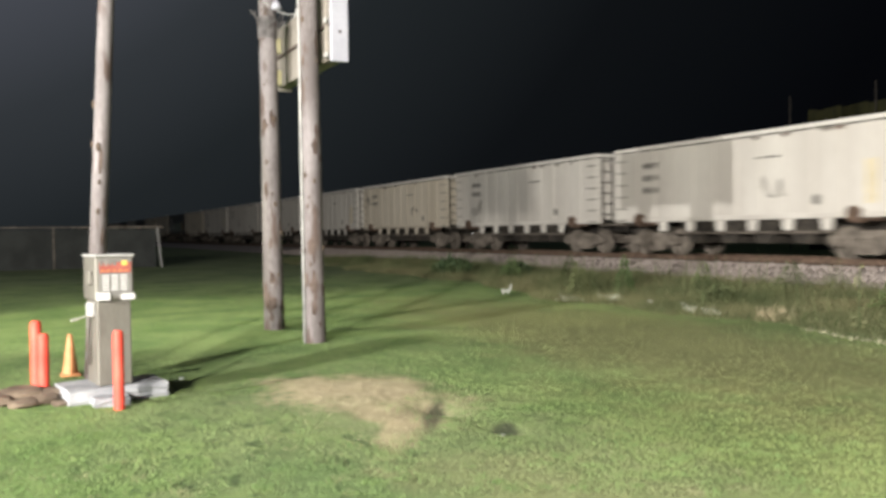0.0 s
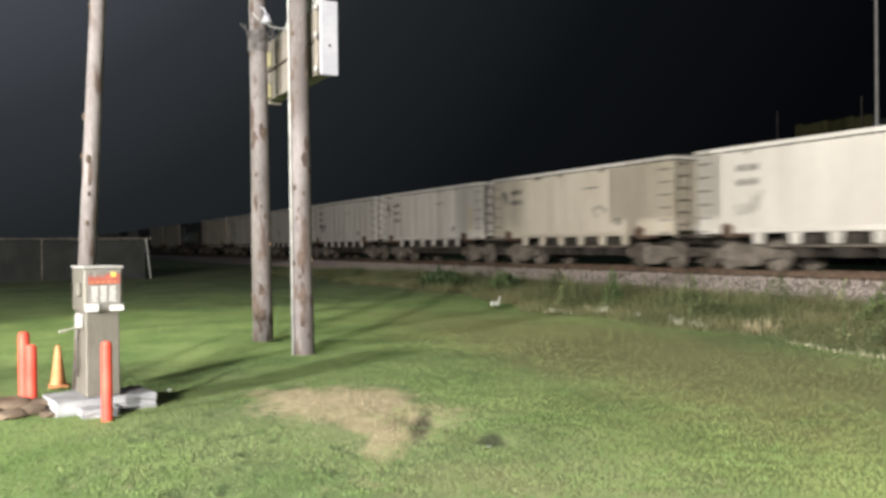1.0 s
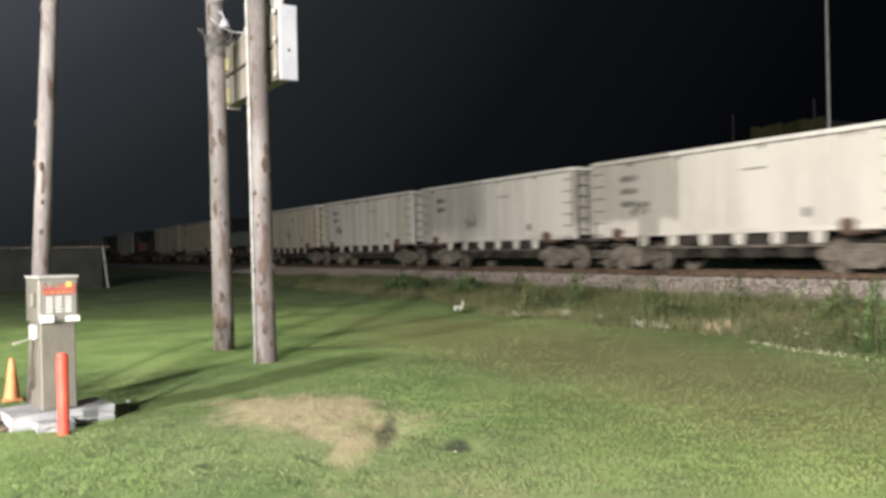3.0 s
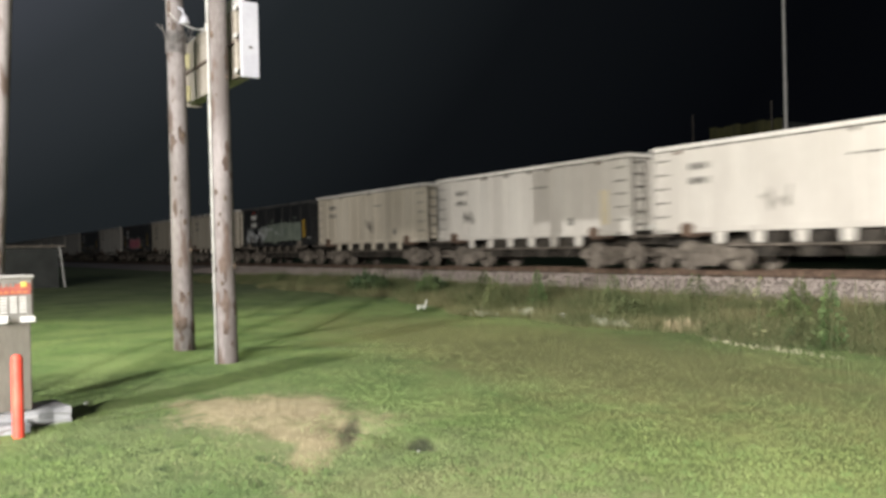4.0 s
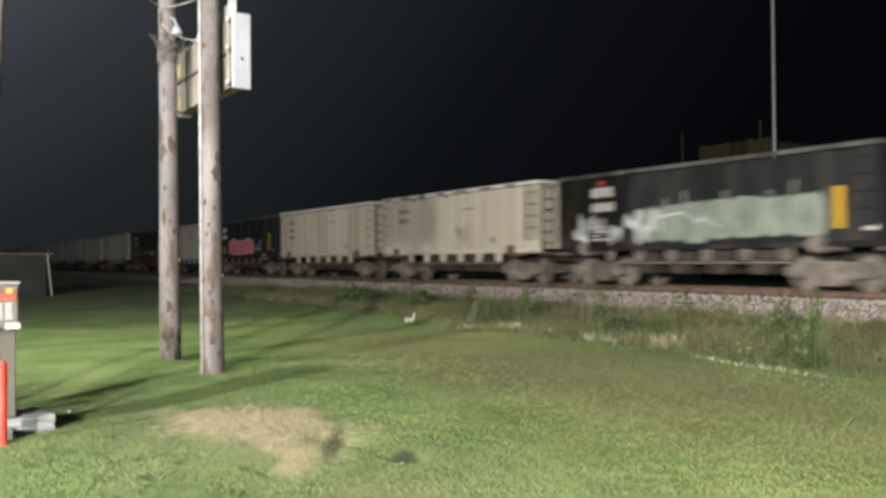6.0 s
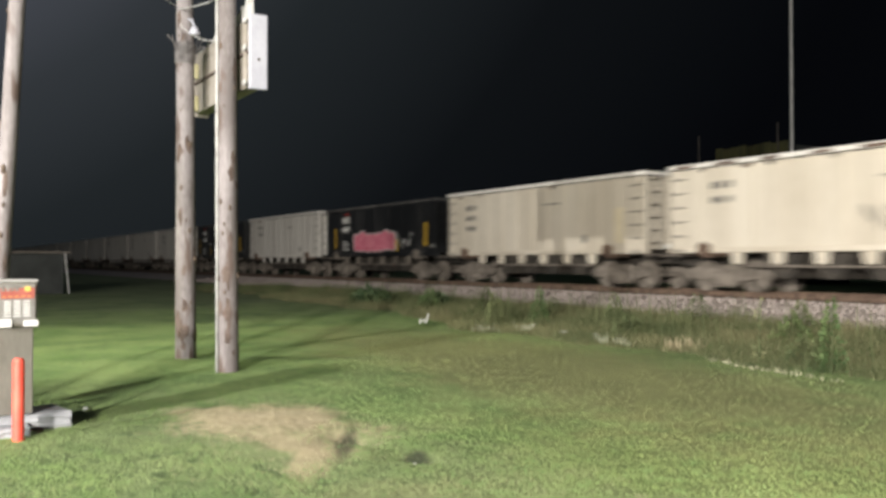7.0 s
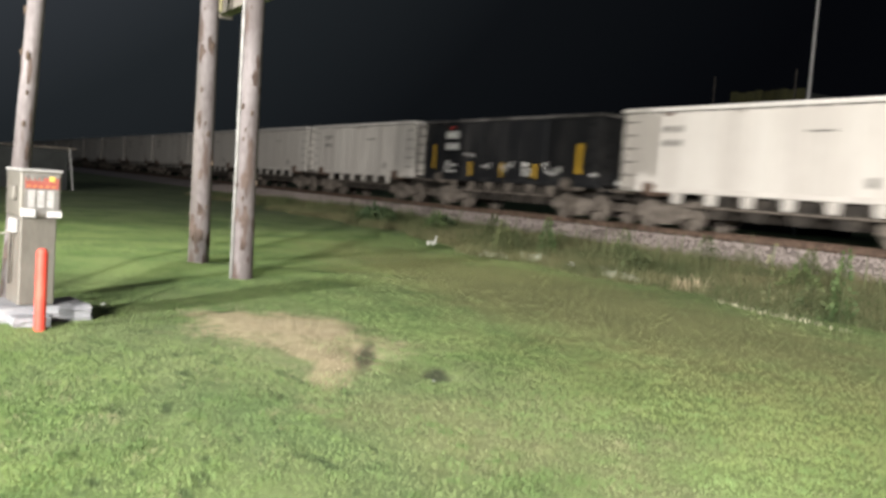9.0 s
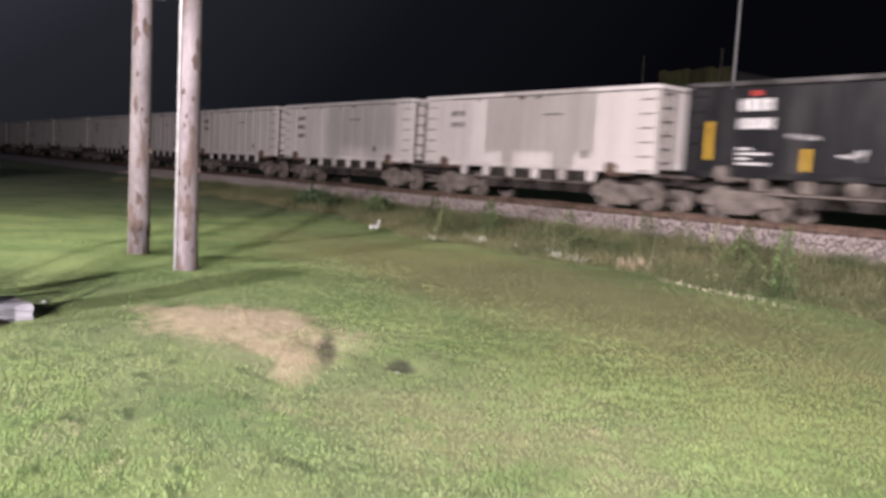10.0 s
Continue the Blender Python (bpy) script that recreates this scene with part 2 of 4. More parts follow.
def dress_lawn(m, bare):
    """Lays the browned areas, the dug patch, and the painted shade of gaps and holes, over a grass material."""
    t = m.node_tree
    b = t.nodes["Principled BSDF"]
    green = b.inputs["Base Color"].links[0].from_socket
    tc = t.nodes.new("ShaderNodeTexCoord")
    n = t.nodes.new("ShaderNodeTexNoise")
    n.inputs["Scale"].default_value, n.inputs["Detail"].default_value, n.inputs["Roughness"].default_value = 1.5, 8, 0.7
    t.links.new(tc.outputs["Object"], n.inputs["Vector"])

    def blob(cx, cy, rx, ry, turn, edge0, edge1, wobble=0.9):
        mp = t.nodes.new("ShaderNodeMapping")
        mp.vector_type = "TEXTURE"
        mp.inputs["Location"].default_value = (cx, cy, 0)
        mp.inputs["Rotation"].default_value = (0, 0, radians(turn))
        mp.inputs["Scale"].default_value = (rx, ry, 1000)
        t.links.new(tc.outputs["Object"], mp.inputs[0])
        ln = t.nodes.new("ShaderNodeVectorMath")
        ln.operation = "LENGTH"
        t.links.new(mp.outputs[0], ln.inputs[0])
        ad = t.nodes.new("ShaderNodeMath")
        ad.operation = "MULTIPLY_ADD"
        ad.inputs[1].default_value = -wobble * 2
        t.links.new(n.outputs["Fac"], ad.inputs[0])
        sh = t.nodes.new("ShaderNodeMath")
        sh.operation, sh.inputs[1].default_value = "ADD", wobble
        t.links.new(ln.outputs["Value"], ad.inputs[2])
        t.links.new(ad.outputs[0], sh.inputs[0])
        mr = t.nodes.new("ShaderNodeMapRange")
        mr.interpolation_type = "SMOOTHSTEP"
        mr.inputs["From Min"].default_value, mr.inputs["From Max"].default_value = edge1, edge0
        t.links.new(sh.outputs[0], mr.inputs["Value"])
        return mr.outputs[0]

    def over(base, colour, fac, amount):
        mul = t.nodes.new("ShaderNodeMath")
        mul.operation, mul.inputs[1].default_value = "MULTIPLY", amount
        t.links.new(fac, mul.inputs[0])
        mx = t.nodes.new("ShaderNodeMix")
        mx.data_type = "RGBA"
        t.links.new(mul.outputs[0], mx.inputs["Factor"])
        t.links.new(base, mx.inputs["A"])
        mx.inputs["B"].default_value = (*colour, 1)
        return mx.outputs["Result"]

    def flecks(scale, lo, hi):
        k = t.nodes.new("ShaderNodeTexNoise")
        k.inputs["Scale"].default_value, k.inputs["Detail"].default_value = scale, 3
        st = t.nodes.new("ShaderNodeMapping")
        st.inputs["Rotation"].default_value = (0, 0, radians(33))
        st.inputs["Scale"].default_value = (0.75, 1.15, 1)
        t.links.new(tc.outputs["Object"], st.inputs[0])
        t.links.new(st.outputs[0], k.inputs["Vector"])
        mr = t.nodes.new("ShaderNodeMapRange")
        mr.inputs["From Min"].default_value, mr.inputs["From Max"].default_value = lo, hi
        t.links.new(k.outputs["Fac"], mr.inputs["Value"])
        return mr.outputs[0]

    c = over(green, (0.168, 0.150, 0.064), blob(-10.6, 9.0, 7.0, 2.6, 0, 0.4, 1.5), 0.62)
    c = over(c, (0.172, 0.160, 0.062), blob(-4.4, 6.6, 3.2, 2.0, 20, 0.3, 1.5), 0.30)
    c = over(c, (0.152, 0.178, 0.092), blob(-6.3, 3.2, 3.4, 2.0, 10, 0.5, 1.3, 1.2), 0.45)
    c = over(c, (0.075, 0.140, 0.045), blob(-5.6, 2.6, 1.1, 0.7, 30, 0.3, 1.2, 1.4), 0.5)
    # dark flecks stand in for the shaded gaps between tufts
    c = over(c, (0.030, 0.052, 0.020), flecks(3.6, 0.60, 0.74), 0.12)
    c = over(c, (0.26, 0.26, 0.13), flecks(7.0, 0.66, 0.78), 0.2)
    # finer dark flecks on the near lawn only, again painted as shaded gaps
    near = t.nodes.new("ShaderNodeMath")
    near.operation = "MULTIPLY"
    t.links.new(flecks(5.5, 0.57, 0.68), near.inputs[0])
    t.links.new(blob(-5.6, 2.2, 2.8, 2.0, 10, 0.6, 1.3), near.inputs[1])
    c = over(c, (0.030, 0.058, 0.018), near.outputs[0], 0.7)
    c = over(c, (0.235, 0.225, 0.120), blob(-4.9, 3.7, 1.3, 0.75, 25, 0.3, 1.3, 1.5), 0.35)
    if bare:
        straw = flecks(9.0, 0.62, 0.45)
        c = over(c, (0.40, 0.34, 0.215), blob(-8.6, 3.72, 1.25, 0.72, 30, 0.55, 1.25, 1.2), 0.85)
        c = over(c, (0.40, 0.34, 0.215), blob(-7.35, 3.6, 0.75, 0.42, 20, 0.5, 1.25, 1.2), 0.85)
        c = over(c, (0.40, 0.34, 0.215), blob(-6.75, 3.45, 0.85, 0.20, 148, 0.5, 1.3, 1.2), 0.8)
        grain = t.nodes.new("ShaderNodeMath")
        grain.operation = "MULTIPLY"
        t.links.new(straw, grain.inputs[0])
        t.links.new(blob(-8.2, 3.65, 1.5, 0.75, 25, 0.5, 1.2, 1.2), grain.inputs[1])
        c = over(c, (0.48, 0.41, 0.27), grain.outputs[0], 0.6)
    # the two holes' shade is put into the colour as near-black blobs
    c = over(c, (0.018, 0.020, 0.010), blob(-7.25, 4.00, 0.58, 0.09, 150, 0.5, 1.6, 0.9), 0.85)
    c = over(c, (0.016, 0.022, 0.010), blob(-6.55, 4.33, 0.30, 0.13, 148, 0.5, 1.4, 0.8), 0.9)
    t.links.new(c, b.inputs["Base Color"])
    return m


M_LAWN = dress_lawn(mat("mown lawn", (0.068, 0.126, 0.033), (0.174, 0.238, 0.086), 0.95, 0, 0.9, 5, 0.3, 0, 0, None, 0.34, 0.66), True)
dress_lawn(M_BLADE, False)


# ---- building helpers ----
def box(bm, x0, x1, y0, y1, z0, z1, bevel=0.0, m=None):
    r = bmesh.ops.create_cube(bm, size=1.0)
    vs = r["verts"]
    for v in vs:
        v.co = Vector(((x0 + x1) / 2 + v.co.x * (x1 - x0), (y0 + y1) / 2 + v.co.y * (y1 - y0), (z0 + z1) / 2 + v.co.z * (z1 - z0)))
    if bevel:
        es = list({e for v in vs for e in v.link_edges})
        vs = bmesh.ops.bevel(bm, geom=es, offset=bevel, segments=1, affect="EDGES")["verts"]
    if m is not None:
        bmesh.ops.transform(bm, matrix=m, verts=vs)
    return vs


def rod(bm, a, b, r, n=10, r2=None):
    a, b = Vector(a), Vector(b)
    d = b - a
    m = Matrix.Translation((a + b) / 2) @ d.to_track_quat("Z", "Y").to_matrix().to_4x4()
    bmesh.ops.create_cone(bm, cap_ends=True, segments=n, radius1=r, radius2=r if r2 is None else r2, depth=d.length, matrix=m)


def prism(bm, outline, y0, y1):
    """A flat outline in x and z, extruded from y0 to y1."""
    front = [bm.verts.new((x, y0, z)) for x, z in outline]
    back = [bm.verts.new((x, y1, z)) for x, z in outline]
    n = len(outline)
    fs = [bm.faces.new(front), bm.faces.new(back[::-1])]
    for i in range(n):
        fs.append(bm.faces.new((front[(i + 1) % n], front[i], back[i], back[(i + 1) % n])))
    bmesh.ops.recalc_face_normals(bm, faces=fs)


def open_box(bm, hx, hy, z0, z1, t):
    """A box open at the top, with walls and floor of thickness t."""
    def ring(x, y, z):
        return [bm.verts.new(c) for c in ((-x, -y, z), (x, -y, z), (x, y, z), (-x, y, z))]
    rings = [ring(hx, hy, z0), ring(hx, hy, z1), ring(hx - t, hy - t, z1), ring(hx - t, hy - t, z0 + t)]
    bm.faces.new(rings[0])
    bm.faces.new(rings[3])
    for a, b in zip(rings, rings[1:]):
        for i in range(4):
            bm.faces.new((a[i], a[(i + 1) % 4], b[(i + 1) % 4], b[i]))
    bmesh.ops.recalc_face_normals(bm, faces=bm.faces)


def mesh_of(name, bm, material, smooth=False):
    me = bpy.data.meshes.new(name)
    bm.to_mesh(me)
    bm.free()
    me.materials.append(material)
    if smooth:
        for p in me.polygons:
            p.use_smooth = True
    return me


def part(name, bm, material, parent, label="", smooth=False):
    ob = new(name, mesh_of(name, bm, material, smooth))
    ob.parent = parent
    if label:
        tagged(ob, label)
    return ob


def thing(name, m, label, category, group="", kind=""):
    ob = new(name)
    ob.empty_display_size = 0.2
    ob.matrix_world = m
    return tagged(ob, label, category, group, kind)


def raw_mesh(name, verts, faces, material):
    me = bpy.data.meshes.new(name)
    me.from_pydata(verts, [], faces)
    me.materials.append(material)
    me.update()
    return me


# ---- ground ----
def rise(x, y):
    """Height of the ground: lawn rising gently, then the railway bank."""
    x, y = np.asarray(x, float), np.asarray(y, float)
    z = np.clip(0.016 * (-x - 7.0), -0.15, 0.32)
    z = z + 0.03 * np.sin(x * 0.9 + 1.3) * np.sin(y * 0.7) * (np.abs(x) < 60)
    bank = np.clip((y - 12.0) / 6.0, 0, 1)
    bank = bank * bank * (3 - 2 * bank)
    z = z * (1 - bank) + 0.34 * bank
    mound = 0.05 * np.exp(-(((x + 7.9) / 1.3) ** 2 + ((y - 3.6) / 1.0) ** 2))
    dip = 0.10 * np.exp(-(((x + 6.55) / 0.22) ** 2 + ((y - 4.33) / 0.18) ** 2)) + 0.08 * np.exp(-(((x + 7.38) / 0.28) ** 2 + ((y - 4.10) / 0.2) ** 2))
    knoll = 0.09 * np.exp(-(((x + 9.7) / 1.7) ** 2 + ((y - 1.2) / 1.4) ** 2))
    rough = np.exp(-(((x + 6.5) / 3.2) ** 2 + ((y - 3.0) / 2.2) ** 2))
    lumps = 0.014 * rough * np.sin(x * 7.1 + 2.1 * np.sin(y * 3.3)) * np.sin(y * 8.3 + 1.7 * np.sin(x * 4.1))
    swell = 0.13 * np.exp(-(((x + 13.2) / 3.2) ** 2 + ((y - 4.5) / 3.0) ** 2))
    return z + mound + knoll + swell + lumps - dip


def build_ground():
    xs = np.unique(np.concatenate([np.linspace(-900, -60, 22), np.linspace(-60, -14, 70), np.linspace(-14, -2, 110), np.linspace(-2, 40, 30), np.linspace(40, 500, 10)]))
    ys = np.unique(np.concatenate([np.linspace(-500, -20, 10), np.linspace(-20, 0, 14), np.linspace(0, 8, 70), np.linspace(8, 40, 60), np.linspace(40, 700, 14)]))
    gx, gy = np.meshgrid(xs, ys, indexing="ij")
    gz = rise(gx, gy)
    near = (gx > -14) & (gx < -2) & (gy > 0) & (gy < 8)
    gz = gz + np.where(near, np.random.normal(0, 0.0015, gz.shape), 0)
    verts = np.stack([gx, gy, gz], -1).reshape(-1, 3)
    ny = len(ys)
    faces = [(i * ny + j, (i + 1) * ny + j, (i + 1) * ny + j + 1, i * ny + j + 1) for i in range(len(xs) - 1) for j in range(ny - 1)]
    ob = new("ground", raw_mesh("ground", verts.tolist(), faces, M_LAWN))
    for p in ob.data.polygons:
        p.use_smooth = True
    tagged(ob, "mown green lawn with a bare straw-coloured patch", "ground", kind="structure")


build_ground()


def blades(name, n, area, height, width, material, label, keep=None, lean=0.5, category="grass", clump=None):
    """Many grass blades, one thin triangle each, joined in one mesh; clump: how many tussocks they gather in, and a tussock's radius."""
    x = np.random.uniform(area[0], area[1], n)
    y = np.random.uniform(area[2], area[3], n)
    if clump:
        own = np.random.randint(0, clump[0], n)
        wide = clump[1] * np.random.uniform(0.4, 1.3, clump[0])
        x = x[:clump[0]][own] + np.random.normal(0, 0.5, n) * wide[own]
        y = y[:clump[0]][own] + np.random.normal(0, 0.5, n) * wide[own]
    if keep is not None:
        ok = keep(x, y)
        x, y = x[ok], y[ok]
        n = len(x)
    z = rise(x, y) - 0.004
    h = height[0] + (height[1] - height[0]) * np.random.beta(2, 3, n)
    a = np.random.uniform(0, 2 * np.pi, n)
    w = width * np.random.uniform(0.6, 1.3, n)
    la = np.random.uniform(0, 2 * np.pi, n)
    l = h * np.random.uniform(0, lean, n)
    v = np.zeros((n, 3, 3))
    v[:, 0] = np.stack([x - w * np.cos(a), y - w * np.sin(a), z], -1)
    v[:, 1] = np.stack([x + w * np.cos(a), y + w * np.sin(a), z], -1)
    v[:, 2] = np.stack([x + l * np.cos(la), y + l * np.sin(la), z + h], -1)
    me = bpy.data.meshes.new(name)
    me.from_pydata(v.reshape(-1, 3).tolist(), [], np.arange(3 * n).reshape(-1, 3).tolist())
    me.materials.append(material)
    return tagged(new(name, me), label, category, kind="stuff")


def off_bare(x, y):
    """Keeps blades off the dug patch and the holes, with ragged edges."""
    r1 = np.hypot((x + 8.5) / 1.4, (y - 3.62) / 1.05) + 0.18 * np.sin(x * 7 + 3 * np.sin(y * 5)) * np.sin(y * 9)
    r2 = np.hypot((x + 7.15) / 0.9, (y - 3.35) / 0.45) + 0.18 * np.sin(x * 8) * np.sin(y * 7)
    holes = np.minimum(np.hypot((x + 7.38) / 0.30, (y - 4.10) / 0.2), np.hypot((x + 6.55) / 0.24, (y - 4.33) / 0.18))
    return (np.random.uniform(0.55, 1.25, len(x)) < np.minimum(r1, r2)) & (np.random.uniform(0.3, 1.1, len(x)) < holes)


def tufts(x, y):
    """Ragged clumps scattered over the near lawn."""
    f = np.sin(x * 2.3 + 1.9 * np.sin(y * 1.3)) * np.sin(y * 2.7 + 1.4 * np.sin(x * 1.7)) + 0.5 * np.sin(x * 6.1 + 3 * np.sin(y * 4.3)) * np.sin(y * 5.7)
    return (f > np.random.uniform(0.15, 0.9, len(x))) & off_bare(x, y) & (np.hypot(x, y) < np.random.uniform(5.0, 8.5, len(x)))


def soft_edge(x, y, x0, x1, y0, y1, soft=3.0):
    """Thins the blades out towards the edges of an area."""
    d = np.minimum(np.minimum(x - x0, x1 - x), np.minimum(y - y0, y1 - y))
    return d > soft * np.random.uniform(0, 1, len(x))


def near_lawn(x, y):
    return off_bare(x, y) & (np.hypot(x, y) < np.random.uniform(5.0, 9.0, len(x)))


blades("lawn_grass", 1000000, (-11.5, 4.5, -4.5, 12.0), (0.010, 0.030), 0.0040, M_BLADE, "short mown green lawn grass",
       lambda x, y: off_bare(x, y) & (np.hypot(x, y) < np.random.uniform(7.5, 11, len(x))) & soft_edge(x, y, -13, 4.5, -4.5, 14), 0.9)
blades("lawn_grass", 950000, (-27, 5.0, -6.0, 12.4), (0.007, 0.017), 0.0072, M_BLADE, "short mown green lawn grass",
       lambda x, y: off_bare(x, y) & (np.random.uniform(-27, -16, len(x)) < x) & (np.hypot(x, y) > np.random.uniform(7, 11, len(x))) & soft_edge(x, y, -30, 5.0, -6.0, 15), 1.2)
blades("lawn_grass", 300000, (-9.5, 5.0, -5.0, 9.5), (0.024, 0.062), 0.0036, M_BLADE, "longer tufts of green lawn grass", tufts, 0.8)
blades("grass_tussocks", 150000, (-8.5, 5.0, -5.0, 8.5), (0.020, 0.052), 0.0035, M_LUSH, "lush green tussocks in the lawn", near_lawn, 0.9, "grass", (2600, 0.13))
blades("grass_tussocks", 32000, (-8.0, 5.0, -5.0, 8.0), (0.015, 0.040), 0.0032, M_PALE, "pale dry tussocks in the lawn", near_lawn, 1.2, "grass", (840, 0.14))
blades("dry_grass", 4200, (-10.0, -6.2, 2.6, 4.8), (0.012, 0.035), 0.003, M_STRAW, "dry straw on the bare patch", lambda x, y: ~off_bare(x, y), 1.2)


def bank(x, y):
    edge = 11.7 + 0.45 * np.sin(x * 0.5) + 0.25 * np.sin(x * 1.7 + 1) + np.clip(-x - 16, 0, 40) * 0.03
    return (y > edge) & (np.random.uniform(0, 1, len(x)) < np.clip((17.9 - y) / 1.0, 0.0, 1))


def clumps(x, y):
    rng = np.random.RandomState(5)
    cx, cy, cr = rng.uniform(-40, 2, 90), rng.uniform(12.4, 17.3, 90), rng.uniform(0.15, 0.6, 90)
    d = np.min(np.hypot(x[:, None] - cx, y[:, None] - cy) / cr, axis=1)
    return d < np.random.uniform(0.2, 1.0, len(x))


blades("weeds", 130000, (-45, 4, 11.2, 17.9), (0.06, 0.30), 0.008, M_WEED, "rank green and straw weeds along the railway bank", bank, 2.2, "weeds")
blades("weeds", 100000, (-40, 3, 12.0, 17.7), (0.22, 0.60), 0.007, M_STALK, "dark clumps of taller weeds on the railway bank", clumps, 1.1, "weeds")
blades("weeds", 350, (-34, 3, 12.4, 18.4), (0.6, 1.0), 0.014, M_STALK, "single tall weed stalks on the railway bank", None, 0.3, "weeds")
blades("dry_grass", 2600, (-12.2, -9.2, 12.2, 14.5), (0.12, 0.34), 0.012, M_STRAW, "dry straw clump among the weeds",
       lambda x, y: np.hypot((x + 11.2) / 0.40, (y - 12.75) / 0.45) < np.random.uniform(0.3, 1.1, len(x)), 0.9)
blades("seed_heads", 900, (-10.1, -7.2, 11.35, 12.25), (0.03, 0.12), 0.016, M_BLOOM, "pale line of cut grass at the lawn's edge",
       lambda x, y: np.abs(y - 11.48 + 0.22 * (x + 7.3) - 0.05 * np.sin(x * 3) - 0.04 * np.sin(x * 11)) < np.random.uniform(0, 0.12, len(x)), 1.0, "straw")

# ---- railway ----
RAIL_Z, TRACK_Y = 0.84, 21.6


def build_track():
    bed = bmesh.new()
    outline = [(-5.0, 0.10), (-4.5, 0.36), (-2.3, 0.66), (2.3, 0.66), (4.5, 0.36), (5.0, 0.10)]
    a = [bed.verts.new((-420, TRACK_Y + y, z)) for y, z in outline]
    b = [bed.verts.new((160, TRACK_Y + y, z)) for y, z in outline]
    for i in range(len(outline) - 1):
        bed.faces.new((a[i], b[i], b[i + 1], a[i + 1]))
    bed.faces.new(a)
    bed.faces.new(b[::-1])
    bed.faces.new((a[0], a[-1], b[-1], b[0]))
    bmesh.ops.recalc_face_normals(bed, faces=bed.faces)
    track = thing("railway_track", pose(0, 0, 0), "rusty steel rails on timber ties and pinkish grey ballast", "railway track", kind="structure")
    part("ballast_bed", bed, M_STONE, track, "pinkish grey stone ballast")
    profile = [(-0.07, 0.0), (0.07, 0.0), (0.07, 0.02), (0.012, 0.04), (0.012, 0.13), (0.036, 0.14), (0.036, 0.17), (-0.036, 0.17), (-0.036, 0.14), (-0.012, 0.13), (-0.012, 0.04), (-0.07, 0.02)]
    for side in (-0.755, 0.755):
        bm = bmesh.new()
        prism(bm, profile, -160, 420)
        ob = part("rail", bm, M_RUST, track, "rusty steel rail")
        ob.matrix_local = pose(0, TRACK_Y + side, RAIL_Z - 0.17, 0, 0, 90)
    bm = bmesh.new()
    box(bm, -0.115, 0.115, -1.3, 1.3, -0.16, 0.0, 0.012)
    me = mesh_of("tie", bm, M_TIE)
    for i in range(220):
        ob = new("tie", me)
        ob.parent = track
        ob.location = (4 - i * 0.54, TRACK_Y + random.uniform(-0.03, 0.03), 0.685 + random.uniform(-0.008, 0.008))
    # loose stones on the near shoulder
    ico = bmesh.new()
    bmesh.ops.create_icosphere(ico, subdivisions=1, radius=1.0)
    base = np.array([v.co[:] for v in ico.verts])
    tris = np.array([[v.index for v in f.verts] for f in ico.faces])
    ico.free()
    n = 12000
    x = 6 - 66 * np.random.uniform(0, 1, n) ** 1.25
    y = np.random.uniform(-4.7, -1.35, n)
    z = np.interp(y, [-5.0, -4.5, -2.3, 2.3], [0.10, 0.36, 0.66, 0.66])
    size = np.random.uniform(0.025, 0.06, n)
    shape = base[None] * np.random.uniform(0.65, 1.15, (n, len(base), 1)) * size[:, None, None] * np.random.uniform(0.7, 1.2, (n, 1, 3))
    v = shape + np.stack([x, y + TRACK_Y, z + size * 0.05], -1)[:, None]
    f = tris[None] + (np.arange(n) * len(base))[:, None, None]
    ob = new("ballast_stones", raw_mesh("ballast_stones", v.reshape(-1, 3).tolist(), f.reshape(-1, 3).tolist(), M_STONE))
    ob.parent = track
    tagged(ob, "loose pinkish grey ballast stones", kind="stuff")


build_track()

# ---- hopper cars ----
L_CAR = 12.5
HALF = 5.72


def bogie_mesh():
    bm = bmesh.new()
    frame_line = [(-1.22, 0.60), (-1.22, 0.40), (-1.02, 0.34), (-0.74, 0.34), (-0.52, 0.20), (-0.36, 0.14), (0.36, 0.14), (0.52, 0.20), (0.74, 0.34), (1.02, 0.34), (1.22, 0.40), (1.22, 0.60),
                  (0.95, 0.72), (0.50, 0.78), (-0.50, 0.78), (-0.95, 0.72)]
    for y0, y1 in ((-1.16, -1.02), (1.02, 1.16)):
        prism(bm, frame_line, y0, y1)
        for cx in (-0.88, 0.88):
            rod(bm, (cx, y0 - 0.07 if y0 < 0 else y1 + 0.07, 0.46), (cx, (y0 + y1) / 2, 0.46), 0.13, 12)
        for cx in (-0.2, 0.0, 0.2):
            yy = y0 - 0.03 if y0 < 0 else y1 + 0.03
            rod(bm, (cx, yy, 0.22), (cx, yy, 0.54), 0.07, 8)
        box(bm, -0.36, 0.36, y0 - 0.05, y1 + 0.05, 0.54, 0.70, 0.02)
    box(bm, -0.2, 0.2, -1.0, 1.0, 0.48, 0.74, 0.03)
    return mesh_of("bogie", bm, M_GRIME)


def wheelset_mesh():
    bm = bmesh.new()
    rod(bm, (0, -1.0, 0), (0, 1.0, 0), 0.08, 10)
    for s in (-1, 1):
        rod(bm, (0, s * 0.70, 0), (0, s * 0.83, 0), 0.44, 26)
        rod(bm, (0, s * 0.66, 0), (0, s * 0.70, 0), 0.47, 26)
        rod(bm, (0, s * 0.83, 0), (0, s * 0.845, 0), 0.33, 26, 0.30)
        for k in range(4):
            a = k * math.pi / 2
            rod(bm, (0.2 * math.cos(a), s * 0.835, 0.2 * math.sin(a)), (0.2 * math.cos(a), s * 0.86, 0.2 * math.sin(a)), 0.03, 6)
    return mesh_of("wheelset", bm, M_GRIME)


